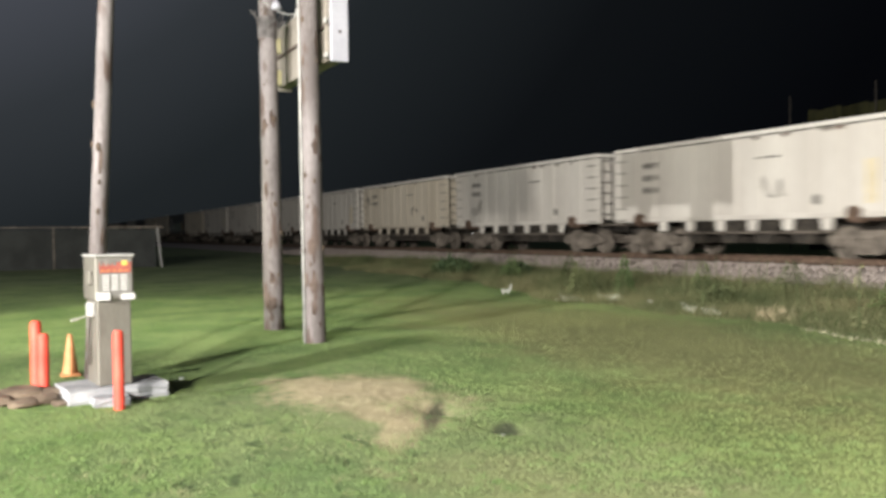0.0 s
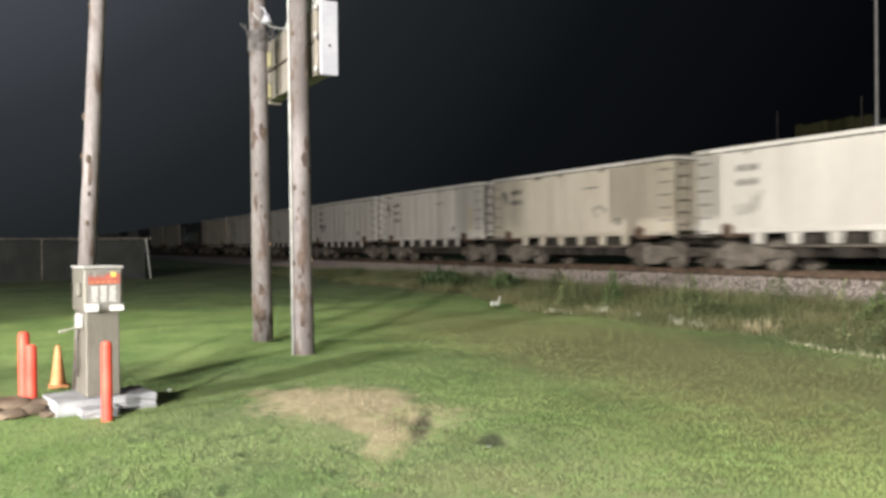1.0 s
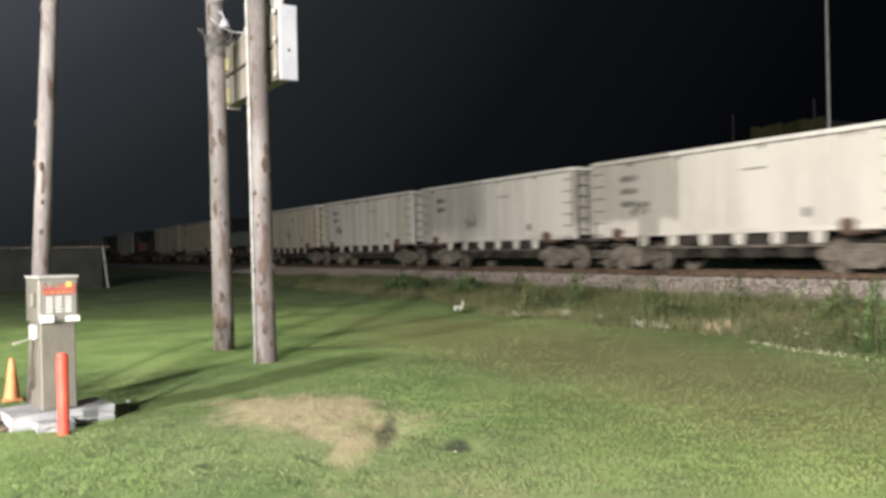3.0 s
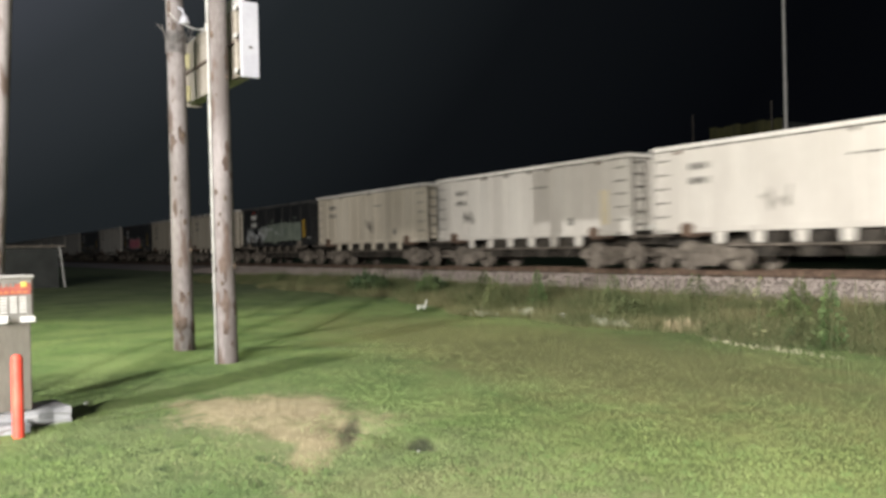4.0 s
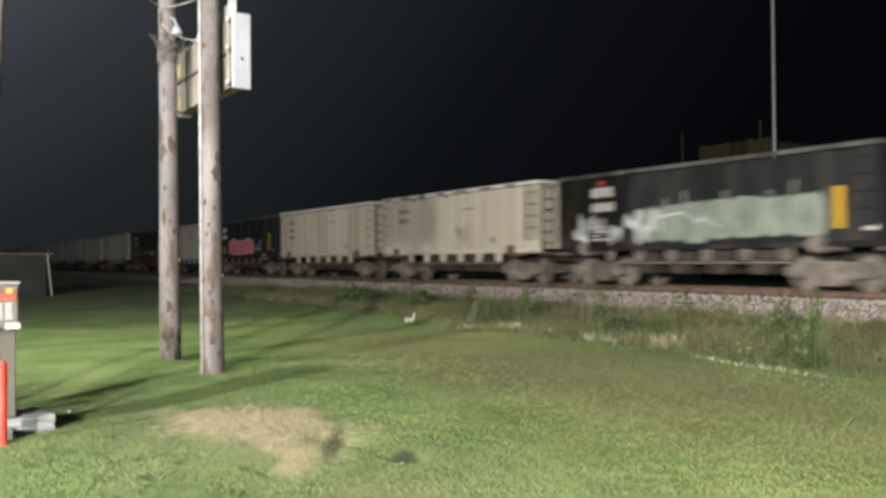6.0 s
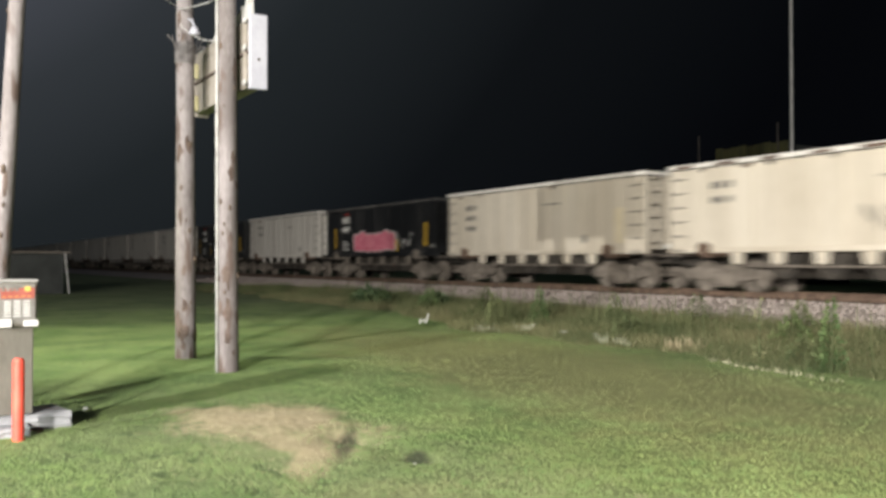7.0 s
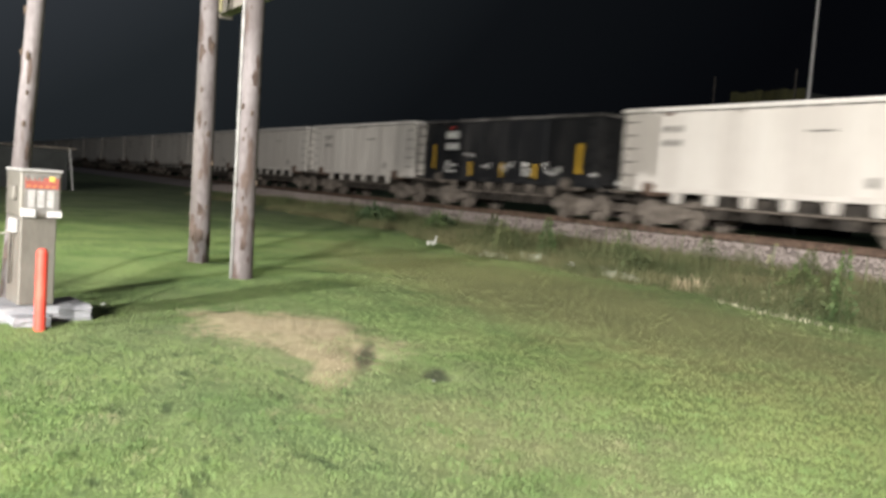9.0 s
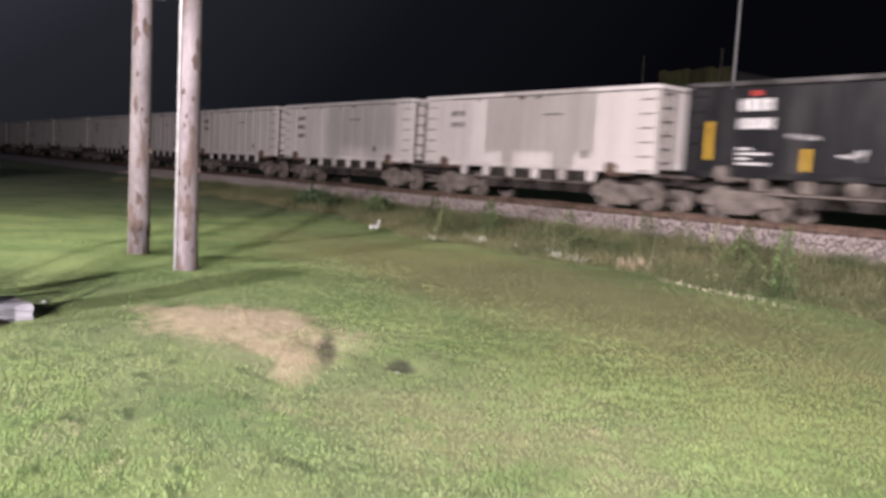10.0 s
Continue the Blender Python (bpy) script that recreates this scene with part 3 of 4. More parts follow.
BOGIE, WHEELSET = bogie_mesh(), wheelset_mesh()


def hopper_car(style, label):
    """An open-top hopper car: front towards +x, wheels on z = 0."""
    dark = style == "black"
    paint = {"white": M_WHITE, "cream": M_CREAM, "black": M_BLACK}[style]
    car = thing("hopper_car", pose(0, TRACK_Y, RAIL_Z), label, "freight car", "train of hopper cars")
    top = 3.66 if dark else 3.72
    bm = bmesh.new()
    open_box(bm, HALF, 1.54, 1.26, top - 0.165, 0.04)
    part("body", bm, paint, car)
    bm = bmesh.new()
    for s in (-1, 1):
        box(bm, -HALF - 0.03, HALF + 0.03, s * 1.56 - 0.08, s * 1.56 + 0.08, top - 0.13, top, 0.02)
        box(bm, s * HALF - 0.06, s * HALF + 0.06, -1.478, 1.478, top - 0.125, top - 0.004, 0.02)
    # chords are coloured lighter than the body, as a pale line along the top
    part("top_chord", bm, M_GREYCHORD if dark else M_CHORD, car)
    bm = bmesh.new()
    for s in (-1, 1):
        box(bm, -HALF - 0.05, HALF + 0.05, s * 1.50 - 0.07, s * 1.50 + 0.07, 1.12, 1.27, 0.015)
    part("side_sill", bm, paint, car)
    n = 9 if dark else 13
    w, d = (0.075, 0.035) if dark else (0.035, 0.018)
    bm = bmesh.new()
    box(bm, -w, w, -d / 2, d / 2, 1.275, top - 0.125)
    me = mesh_of("side_post", bm, paint)
    for s in (-1, 1):
        for i in range(n):
            ob = new("side_post", me)
            ob.parent = car
            ob.location = (-HALF + 0.22 + (2 * HALF - 0.44) * i / (n - 1), s * (1.541 + d / 2), 0)
    # hopper bays under the floor, all in one dark colour
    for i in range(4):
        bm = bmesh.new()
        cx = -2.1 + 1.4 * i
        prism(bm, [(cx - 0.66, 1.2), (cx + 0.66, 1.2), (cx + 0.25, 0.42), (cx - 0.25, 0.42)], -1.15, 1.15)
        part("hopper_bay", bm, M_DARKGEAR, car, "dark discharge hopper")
    bm = bmesh.new()
    box(bm, -HALF - 0.1, HALF + 0.1, -0.28, 0.28, 0.80, 1.14, 0.02)
    part("centre_sill", bm, M_DARKGEAR, car, "dark steel centre sill")
    bm = bmesh.new()
    prism(bm, [(-0.20, 1.125), (0.20, 1.125), (0.15, 0.80), (-0.15, 0.80)], -0.025, 0.025)
    me = mesh_of("side_bracket", bm, M_GRIME if dark else paint)
    for i in range(6):
        for s in (-1, 1):
            ob = new("side_bracket", me)
            ob.parent = car
            ob.location = (-3.35 + 1.3 * i, s * 1.445, 0)
    bm = bmesh.new()
    rod(bm, (-0.23, -0.08, 0), (0.23, -0.08, 0), 0.018, 8)
    for xx in (-0.23, 0.23):
        rod(bm, (xx, 0.0, 0), (xx, -0.095, 0), 0.016, 6)
    rung = mesh_of("grab_iron", bm, M_MARK if not dark else paint)
    bm = bmesh.new()
    rod(bm, (-3.3, -1.36, 0.74), (3.3, -1.36, 0.74), 0.035, 8)
    rod(bm, (-3.3, 1.36, 0.74), (3.3, 1.36, 0.74), 0.035, 8)
    part("pipe", bm, M_GRIME, car)
    for s in (-1, 1):
        bm = bmesh.new()
        box(bm, s * (HALF + 0.0) - 0.01, s * (HALF + 0.36) + 0.01, -0.12, 0.12, 0.76, 0.98, 0.03) if s > 0 else box(bm, -HALF - 0.37, -HALF + 0.01, -0.12, 0.12, 0.76, 0.98, 0.03)
        box(bm, min(s * (HALF + 0.30), s * (HALF + 0.52)), max(s * (HALF + 0.30), s * (HALF + 0.52)), -0.17, 0.15, 0.72, 1.02, 0.04)
        part("coupler", bm, M_DARKGEAR, car)
        bm = bmesh.new()
        for yy in (-1.42, -0.98):
            box(bm, min(s * (HALF + 0.07), s * (HALF + 0.11)), max(s * (HALF + 0.07), s * (HALF + 0.11)), yy - 0.025, yy + 0.025, 0.95, top - 0.12)
        for k in range(7):
            z = 1.05 + k * 0.40
            rod(bm, (s * (HALF + 0.10), -1.44, z), (s * (HALF + 0.10), -0.96, z), 0.022, 8)
        part("end_ladder", bm, M_DARKGEAR if not dark else paint, car)
        for k in range(6):
            ob = new("grab_iron", rung)
            ob.parent = car
            ob.location = (s * (HALF - 0.35), -1.525, 1.19 + k * 0.42)
        bm = bmesh.new()
        box(bm, min(s * (HALF - 0.1), s * (HALF + 0.09)), max(s * (HALF - 0.1), s * (HALF + 0.09)), -1.44, 1.44, 1.02, 1.115, 0.01)
        part("end_sill", bm, M_GRIME, car)
        bogie = new("bogie", BOGIE)
        bogie.parent = car
        bogie.location = (s * 4.15, 0, 0)
        for dx in (-0.88, 0.88):
            wheel = new("wheelset", WHEELSET)
            wheel.parent = bogie
            wheel.location = (dx, 0, 0.44)
    for x in (-4.35, 4.15):
        bm = bmesh.new()
        box(bm, x - 0.32, x + 0.20, -1.60, -1.22, 0.98, 1.40, 0.10)
        rod(bm, (x + 0.1, -1.45, 1.16), (x + 0.62, -1.45, 1.10), 0.10, 10)
        rod(bm, (x - 0.05, -1.67, 1.22), (x - 0.05, -1.58, 1.22), 0.21, 16)
        part("brake_gear", bm, M_RUST if not dark else M_GRIME, car, "rust-brown brake gear")
    bm = bmesh.new()
    box(bm, HALF + 0.115, HALF + 0.125, -0.85, -0.35, 1.28, 1.42)
    part("end_plate", bm, M_MARKW, car, "small white end plate")
    return car


def decal(name, car, material, x0, x1, z0, z1, label="", y=-1.546):
    bm = bmesh.new()
    box(bm, x0, x1, y - 0.004, y, z0, z1)
    return part(name, bm, material, car, label)


BAR_MESHES = {}


def marks(car, x, z, material, rows=2, width=0.85, height=0.24, step=0.42, n=5):
    """Unreadable stencilled lettering as rows of short bars."""
    w = width / n
    key = (material.name, w, height)
    if key not in BAR_MESHES:
        bm = bmesh.new()
        box(bm, 0, w * 0.78, -1.550, -1.546, 0, height)
        BAR_MESHES[key] = mesh_of("stencil", bm, material)
    for r in range(rows):
        for i in range(n):
            bar = new("stencil", BAR_MESHES[key])
            bar.parent = car
            bar.location = (x + i * w, 0, z - r * step)


def scrawl(name, car, material, x, z, w, h, seed, label, strokes=9, thick=0.05, y=-1.586):
    """A sprayed tangle of short strokes, lying flat on the car's side."""
    rng = random.Random(seed)
    pts = [(x, z + h / 2)]
    for i in range(strokes):
        pts.append((x + w * (i + 1) / strokes + rng.uniform(-0.12, 0.12) * w, z + rng.uniform(0, h)))
    bm = bmesh.new()
    rows = []
    for i, (px, pz) in enumerate(pts):
        (ax, az), (bx, bz) = pts[max(i - 1, 0)], pts[min(i + 1, len(pts) - 1)]
        d = max(math.hypot(bx - ax, bz - az), 1e-3)
        nx, nz = -(bz - az) / d * thick / 2, (bx - ax) / d * thick / 2
        yy = y - 0.0005 * i
        rows.append([bm.verts.new((px + nx, yy, pz + nz)), bm.verts.new((px - nx, yy, pz - nz)), bm.verts.new((px - nx, yy + 0.003, pz - nz)), bm.verts.new((px + nx, yy + 0.003, pz + nz))])
    for a, b in zip(rows, rows[1:]):
        for k in range(4):
            bm.faces.new((a[k], a[(k + 1) % 4], b[(k + 1) % 4], b[k]))
    bm.faces.new(rows[0])
    bm.faces.new(rows[-1][::-1])
    bmesh.ops.recalc_face_normals(bm, faces=bm.faces)
    return part(name, bm, material, car, label)


def bubble(name, car, material, x, z, w, h, count, seed, label, y=-1.590):
    """A block of fat rounded letters, each an uneven lump."""
    rng = random.Random(seed)
    for i in range(count):
        bm = bmesh.new()
        cx, cz = x + w * (i + 0.5) / count, z + h / 2 + rng.uniform(-0.06, 0.06) * h
        rx, rz = w / count * 0.58, h / 2 * rng.uniform(0.82, 1.05)
        ring = []
        for k in range(20):
            a = 2 * math.pi * k / 20
            c, s = math.cos(a), math.sin(a)
            q = 0.45
            ring.append((cx + rx * math.copysign(abs(c) ** q, c) * rng.uniform(0.9, 1.06), cz + rz * math.copysign(abs(s) ** q, s) * rng.uniform(0.92, 1.04)))
        prism(bm, ring, y - 0.0006 * i - 0.003, y - 0.0006 * i)
        part(name, bm, material, car, label)


FIRST, LAST = -10, 24
TIMES = (0, 2.5, 4, 5.5, 7, 8.5, 10)
FRONT = (-113.0, -70.1, -44.3, -19.1, 6.2, 32.3, 58.6)
BLACKS = {0, 3, 5}
CREAMS = {-6, -1, 1, 2}


def car_at(k, t):
    return pose(float(np.interp(t, TIMES, FRONT)) - k * L_CAR - L_CAR / 2, TRACK_Y, RAIL_Z)


CARS = []
proto = {}
for k in range(FIRST, LAST + 1):
    style = "black" if k in BLACKS else "cream" if k in CREAMS else "white"
    if style not in proto:
        text = {"white": "dusty white steel open-top hopper car rolling on the track", "cream": "dusty cream steel open-top hopper car rolling on the track",
                "black": "black ribbed open-top hopper car with yellow strips and graffiti"}[style]
        proto[style] = hopper_car(style, text)
        CARS.append((k, proto[style]))
    else:
        CARS.append((k, None))
CARS = [(k, ob or copy_thing(proto["black" if k in BLACKS else "cream" if k in CREAMS else "white"], car_at(k, 0))) for k, ob in CARS]
for k, car in CARS:
    car.matrix_world = car_at(k, 0)
    rng = random.Random(100 + k)
    if k in BLACKS:
        o = 0.38 if k == 3 else 0.0
        marks(car, o - 4.07, 2.88, M_MARKW, 1, 1.02, 0.31, 0.5, 4)
        marks(car, o - 4.12, 2.41, M_MARKW, 1, 1.10, 0.28, 0.5, 6)
        for r in range(4):
            decal("stencil", car, M_MARKW, o - 4.05, o - 4.05 + (0.42, 0.95, 0.38, 0.9)[r], 1.86 - r * 0.13, 1.92 - r * 0.13)
        decal("stencil", car, M_REDMARK, o - 3.72, o - 3.45, 3.27, 3.40)
        if k != 0:
            decal("reflector", car, M_YELLOW, o - 5.04, o - 4.88, 1.58, 2.61, "yellow reflective strip")
            decal("reflector", car, M_YELLOW, 2.21, 2.37, 1.35, 1.90, "yellow reflective strip", -1.602)
        if k == 5:
            for x in (-2.16, 0.02):
                decal("reflector", car, M_YELLOW, x, x + 0.16, 1.35, 1.90, "yellow reflective strip")
            decal("stencil", car, M_MARKW, 1.44, 1.8, 1.78, 1.93)
            for r in range(3):
                decal("stencil", car, M_MARKW, 1.4, 1.95, 1.66 - r * 0.11, 1.71 - r * 0.11)
        decal("reflector", car, M_YELLOW, 4.56 + o / 2, 4.78 + o / 2, 1.58, 2.62, "yellow reflective strip")
        decal("placard", car, M_MARKW, 5.38, 5.66, 1.52, 1.63, "small white placard", -1.60)
    else:
        x = -HALF + rng.uniform(1.3, 1.7)
        marks(car, x, 2.95, M_MARK, rng.choice((2, 2, 3)), 0.8, 0.20, 0.42)
        decal("stencil", car, M_MARK, 2.7, 3.0, 1.50, 1.76)
        decal("stencil", car, M_MARK, x + 5.0, x + 5.9, 2.9, 2.95)
        if k in (-2, -5, -8, 2):
            decal("reflector", car, M_FADED, 4.40, 4.74, 1.48, 2.62, "faded yellow strip")
        for i in range(rng.randint(3, 6)):
            xx = rng.uniform(-5.3, 5.2)
            decal("chord_stain", car, M_RUST if i % 2 else M_GRIME, xx, xx + rng.uniform(0.10, 0.28), 3.46, 3.555, "dark mark under the top chord", -1.568)
        if rng.random() < 0.5:
            scrawl("graffiti", car, M_MARK, rng.uniform(-4.9, 2), 1.6, 0.9, 0.8, k, "small dark graffiti scrawl")
    if k == 1:
        for i in range(7):
            xx = -5.6 + 1.5 * i + rng.uniform(0, 0.5)
            decal("rust_patch", car, M_RUST, xx, xx + rng.uniform(0.4, 0.9), 3.60, 3.68, "rusty patch on the top chord", -1.642)
    if k in (-2, -4):
        scrawl("graffiti", car, M_MARK, -HALF + 2.0, 1.75, 0.75, 0.55, k, "dark graffiti scrawl", 12, 0.09)
    if k in (-5, -6):
        scrawl("graffiti", car, M_MARK, -HALF + 0.75, 2.3, 0.45, 1.0, k, "dark graffiti scrawl", 10, 0.08)
    if k == 0:
        bubble("graffiti", car, M_SPRAYG, -1.9, 1.32, 6.2, 1.2, 7, 4, "grey-green graffiti block")
        for i in range(5):
            scrawl("graffiti", car, M_SPRAY, -4.85 + 0.78 * i, 1.28, 0.62, 1.1 + 0.12 * (i % 3), 50 + i, "pale jagged graffiti letter", 6, 0.20, -1.600 - 0.006 * i)
        for i in range(9):
            x = -1.6 + 0.72 * i
            decal("paint_run", car, M_SPRAYG, x, x + 0.07, 2.2, 2.45 + 0.4 * ((i * 7) % 5) / 4, "grey-green run of spray paint", -1.592)
        scrawl("graffiti", car, M_SPRAY, -1.5, 1.5, 3.0, 0.9, 6, "pale graffiti strokes", 12, 0.06, -1.61)
    if k == 3:
        bubble("graffiti", car, M_MARKW, -2.28, 1.29, 4.45, 1.12, 7, 7, "white graffiti outline")
        bubble("graffiti", car, M_PINK, -2.2, 1.33, 4.28, 1.03, 7, 7, "pink graffiti letters", -1.600)
        scrawl("graffiti", car, M_MARKW, 2.2, 1.45, 1.7, 0.85, 9, "white graffiti scrawl", 12, 0.05)
    if k == 5:
        scrawl("graffiti", car, M_MARKW, -1.2, 1.45, 0.66, 0.55, 11, "white graffiti scrawl", 7, 0.05)
        scrawl("graffiti", car, M_MARKW, 0.2, 1.45, 0.85, 0.55, 12, "white graffiti scrawl", 9, 0.05)
        scrawl("graffiti", car, M_MARKW, 2.7, 1.45, 1.15, 0.6, 13, "white graffiti scrawl", 9, 0.06)
        scrawl("graffiti", car, M_MARKW, -2.6, 2.1, 0.8, 0.18, 14, "thin white scrawl", 10, 0.03)

# ---- poles and sign ----


def wooden_pole(x, y, top, r, lean, label):
    z0 = float(rise(x, y)) - 0.3
    pole = thing("utility_pole", pose(x, y, 0), label, "pole", "wooden poles")
    bm = bmesh.new()
    steps, sides = 40, 20
    rng = random.Random(int(abs(x) * 100))
    rings = []
    for i in range(steps + 1):
        f = i / steps
        z = z0 + (top - z0) * f
        rr = r * (1.0 - 0.26 * f)
        ring = []
        for j in range(sides):
            a = 2 * math.pi * j / sides
            k = rr * (1 + 0.018 * math.sin(3 * a + 0.2 * i) + rng.uniform(-0.012, 0.012))
            ring.append(bm.verts.new((lean[0] * f * (top - z0) + k * math.cos(a), lean[1] * f * (top - z0) + k * math.sin(a), z)))
        rings.append(ring)
    for i in range(steps):
        for j in range(sides):
            bm.faces.new((rings[i][j], rings[i][(j + 1) % sides], rings[i + 1][(j + 1) % sides], rings[i + 1][j]))
    bm.faces.new(rings[-1])
    part("shaft", bm, M_WOOD, pole, smooth=True)
    # knots standing proud
    for i in range(13):
        a, z = rng.uniform(-1.9, 0.9), rng.uniform(0.5, min(top, 6.5))
        f = (z - z0) / (top - z0)
        rr = r * (1.0 - 0.26 * f)
        c = Vector((lean[0] * (z - z0) + rr * math.cos(a), lean[1] * (z - z0) + rr * math.sin(a), z))
        bm = bmesh.new()
        bmesh.ops.create_icosphere(bm, subdivisions=1, radius=rng.uniform(0.022, 0.05), matrix=Matrix.Translation(c) @ Matrix.Diagonal((0.6, 0.6, 1.2, 1)))
        part("knot", bm, M_TIE, pole)
    # places where the grey skin has come away
    for i in range(18 if r > 0.12 else 7):
        a0, zc = rng.uniform(-1.7, 0.8), 0.2 + 2.6 * rng.random() ** 1.6 if i < 11 else rng.uniform(2.5, 6)
        wide, tall = rng.uniform(0.12, 0.42), rng.uniform(0.05, 0.20)
        bm = bmesh.new()

        def skin(a, z):
            rr = r * (1.0 - 0.26 * (z - z0) / (top - z0)) * 1.026 + 0.002
            return bm.verts.new((lean[0] * (z - z0) + rr * math.cos(a), lean[1] * (z - z0) + rr * math.sin(a), z))
        rim, inner = [], []
        for j in range(12):
            q, b = rng.uniform(0.6, 1.15), 2 * math.pi * j / 12
            rim.append(skin(a0 + wide * q * math.cos(b), zc + tall * q * math.sin(b)))
            inner.append(skin(a0 + wide * 0.4 * math.cos(b), zc + tall * 0.4 * math.sin(b)))
        for j in range(12):
            bm.faces.new((rim[j], rim[(j + 1) % 12], inner[(j + 1) % 12], inner[j]))
        bm.faces.new(inner)
        part("bare_wood", bm, M_FLAKE, pole, "dark brown stripped place", True)
    return pole


pole_a = wooden_pole(-11.75, 4.33, 7.6, 0.158, (-0.004, -0.006), "weathered grey wooden utility pole standing in the lawn with a conduit")
bm = bmesh.new()
rod(bm, (0.050, -0.165, 0.1), (0.0, -0.180, 7.3), 0.022, 10)
part("conduit", bm, M_WIRE, pole_a, "pale plastic conduit", True)
pole_b = wooden_pole(-13.2, 4.15, 7.4, 0.158, (-0.004, -0.006), "weathered grey wooden utility pole carrying a sign cabinet")
bm = bmesh.new()
rod(bm, (-0.02, -0.03, 4.72), (-0.022, -0.032, 5.05), 0.150, 14)
rng = random.Random(21)
for i in range(16):
    a = rng.uniform(0, 6.28)
    b = a + rng.uniform(-0.9, 0.9)
    rod(bm, (0.15 * math.cos(a), 0.15 * math.sin(a) - 0.03, rng.uniform(4.75, 5.0)), (0.27 * math.cos(b), 0.27 * math.sin(b) - 0.03, rng.uniform(4.85, 5.2)), 0.008, 5)
tagged(part("wire_wrap", bm, M_WRAP, pole_b, "grey tangle of cut wires round the pole"), kind="stuff")
pole_c = wooden_pole(-10.45, 1.31, 8.5, 0.098, (0.004, 0.049), "slim weathered wooden pole behind the air machine")
sign = thing("sign_cabinet", pose(0, 0, 0), "weathered sign cabinet with tan board back and white metal end", "sign")
bm = bmesh.new()
for z0, z1 in ((4.12, 4.585), (4.625, 5.09)):
    box(bm, -14.08, -11.44, 4.52, 4.60, z0, z1, 0.008)
part("back_board", bm, M_SIGNBACK, sign, "tan weathered boards")
bm = bmesh.new()
box(bm, -14.05, -11.45, 4.604, 4.72, 4.12, 5.09)
part("cabinet", bm, M_SIGNBACK, sign)
bm = bmesh.new()
box(bm, -11.436, -11.38, 4.50, 4.76, 4.08, 5.12, 0.012)
part("end_cap", bm, M_SIGNWHITE, sign, "white metal end cap")
bm = bmesh.new()
box(bm, -14.14, -14.084, 4.50, 4.76, 4.08, 5.12, 0.012)
part("end_cap", bm, M_SIGNBACK, sign, "tan end board")
# the yellow light on these left brackets is put into their colour
for z in (4.14, 4.66):
    bm = bmesh.new()
    box(bm, -13.96, -13.86, 4.42, 4.516, z, z + 0.24, 0.01)
    part("bracket", bm, M_BRACKET, sign, "bracket tinted as if lit yellow")
bm = bmesh.new()
box(bm, -14.08, -11.44, 4.490, 4.516, 4.588, 4.622, 0.004)
part("seam_batten", bm, M_FLAKE, sign, "dark batten between the boards")
for x in (-11.55,):
    bm = bmesh.new()
    box(bm, x - 0.03, x + 0.03, 4.478, 4.516, 4.14, 5.07, 0.006)
    part("upright", bm, M_SIGNBACK, sign, "tan upright batten")
for z in (4.14, 4.62, 5.00):
    bm = bmesh.new()
    box(bm, -11.52, -11.44, 4.44, 4.476, z, z + 0.07, 0.008)
    part("clip", bm, M_CONDUIT, sign, "pale fixing clip")
rng = random.Random(31)
for i in range(7):
    bm = bmesh.new()
    x = -14.05 + i * 0.37
    h = rng.uniform(0.06, 0.14) + 0.035 * i
    prism(bm, [(x, 5.085), (x + 0.33, 5.085), (x + 0.31, 5.085 + h), (x + rng.uniform(0.18, 0.26), 5.085 + h * rng.uniform(0.5, 0.8)), (x + rng.uniform(0.08, 0.15), 5.085 + h * rng.uniform(0.8, 1.2)), (x + 0.02, 5.085 + h * rng.uniform(0.3, 0.7))], 4.56, 4.60)
    part("torn_trim", bm, M_CONDUIT, sign, "torn pale sheet along the top")
bm = bmesh.new()
rod(bm, (-11.376, 4.63, 4.49), (-11.370, 4.63, 4.49), 0.022, 10)
part("bolt", bm, M_DARKGEAR, sign, "dark bolt head")
bm = bmesh.new()
bmesh.ops.create_cone(bm, cap_ends=True, segments=14, radius1=0.085, radius2=0.045, depth=0.12, matrix=Matrix.Translation((-13.0, 4.20, 5.20)))
rod(bm, (-13.0, 4.20, 5.26), (-13.02, 4.17, 5.36), 0.018, 8)
rod(bm, (-13.02, 4.17, 5.36), (-13.12, 4.13, 5.40), 0.018, 8)
insulator = new("insulator", mesh_of("insulator", bm, M_SIGNWHITE, True))
tagged(insulator, "white porcelain insulator on the wooden pole", "insulator")


def wire(points, r, label):
    cu = bpy.data.curves.new("cable", "CURVE")
    cu.dimensions, cu.bevel_depth, cu.bevel_resolution = "3D", r, 1
    s = cu.splines.new("POLY")
    s.points.add(len(points) - 1)
    for p, c in zip(s.points, points):
        p.co = (*c, 1)
    cu.materials.append(M_WIRE)
    return tagged(new("cable", cu), label, "cable")


def sagging(a, b, sag, n=14):
    a, b = Vector(a), Vector(b)
    return [a.lerp(b, i / n) - Vector((0, 0, 4 * sag * (i / n) * (1 - i / n))) for i in range(n + 1)]


wire(sagging((-10.43, 1.58, 5.72), (-13.2, 4.05, 5.55), 0.03), 0.009, "thin grey cable between wooden poles")
wire(sagging((-13.1, 4.0, 5.53), (-11.85, 4.15, 5.36), 0.02), 0.009, "thin grey cable between wooden poles")
wire(sagging((-13.1, 4.0, 5.30), (-12.75, 4.5, 5.05), 0.10), 0.007, "thin loose cable by the sign")

# ---- air machine, bollards, cone ----
TURN = 99
machine = thing("air_machine", pose(-9.22, 1.40, 0.25, 0, 0, TURN) @ Matrix.Diagonal((0.80, 0.9, 0.965, 1)), "grey steel coin-operated tyre air machine on a concrete pad", "air machine")
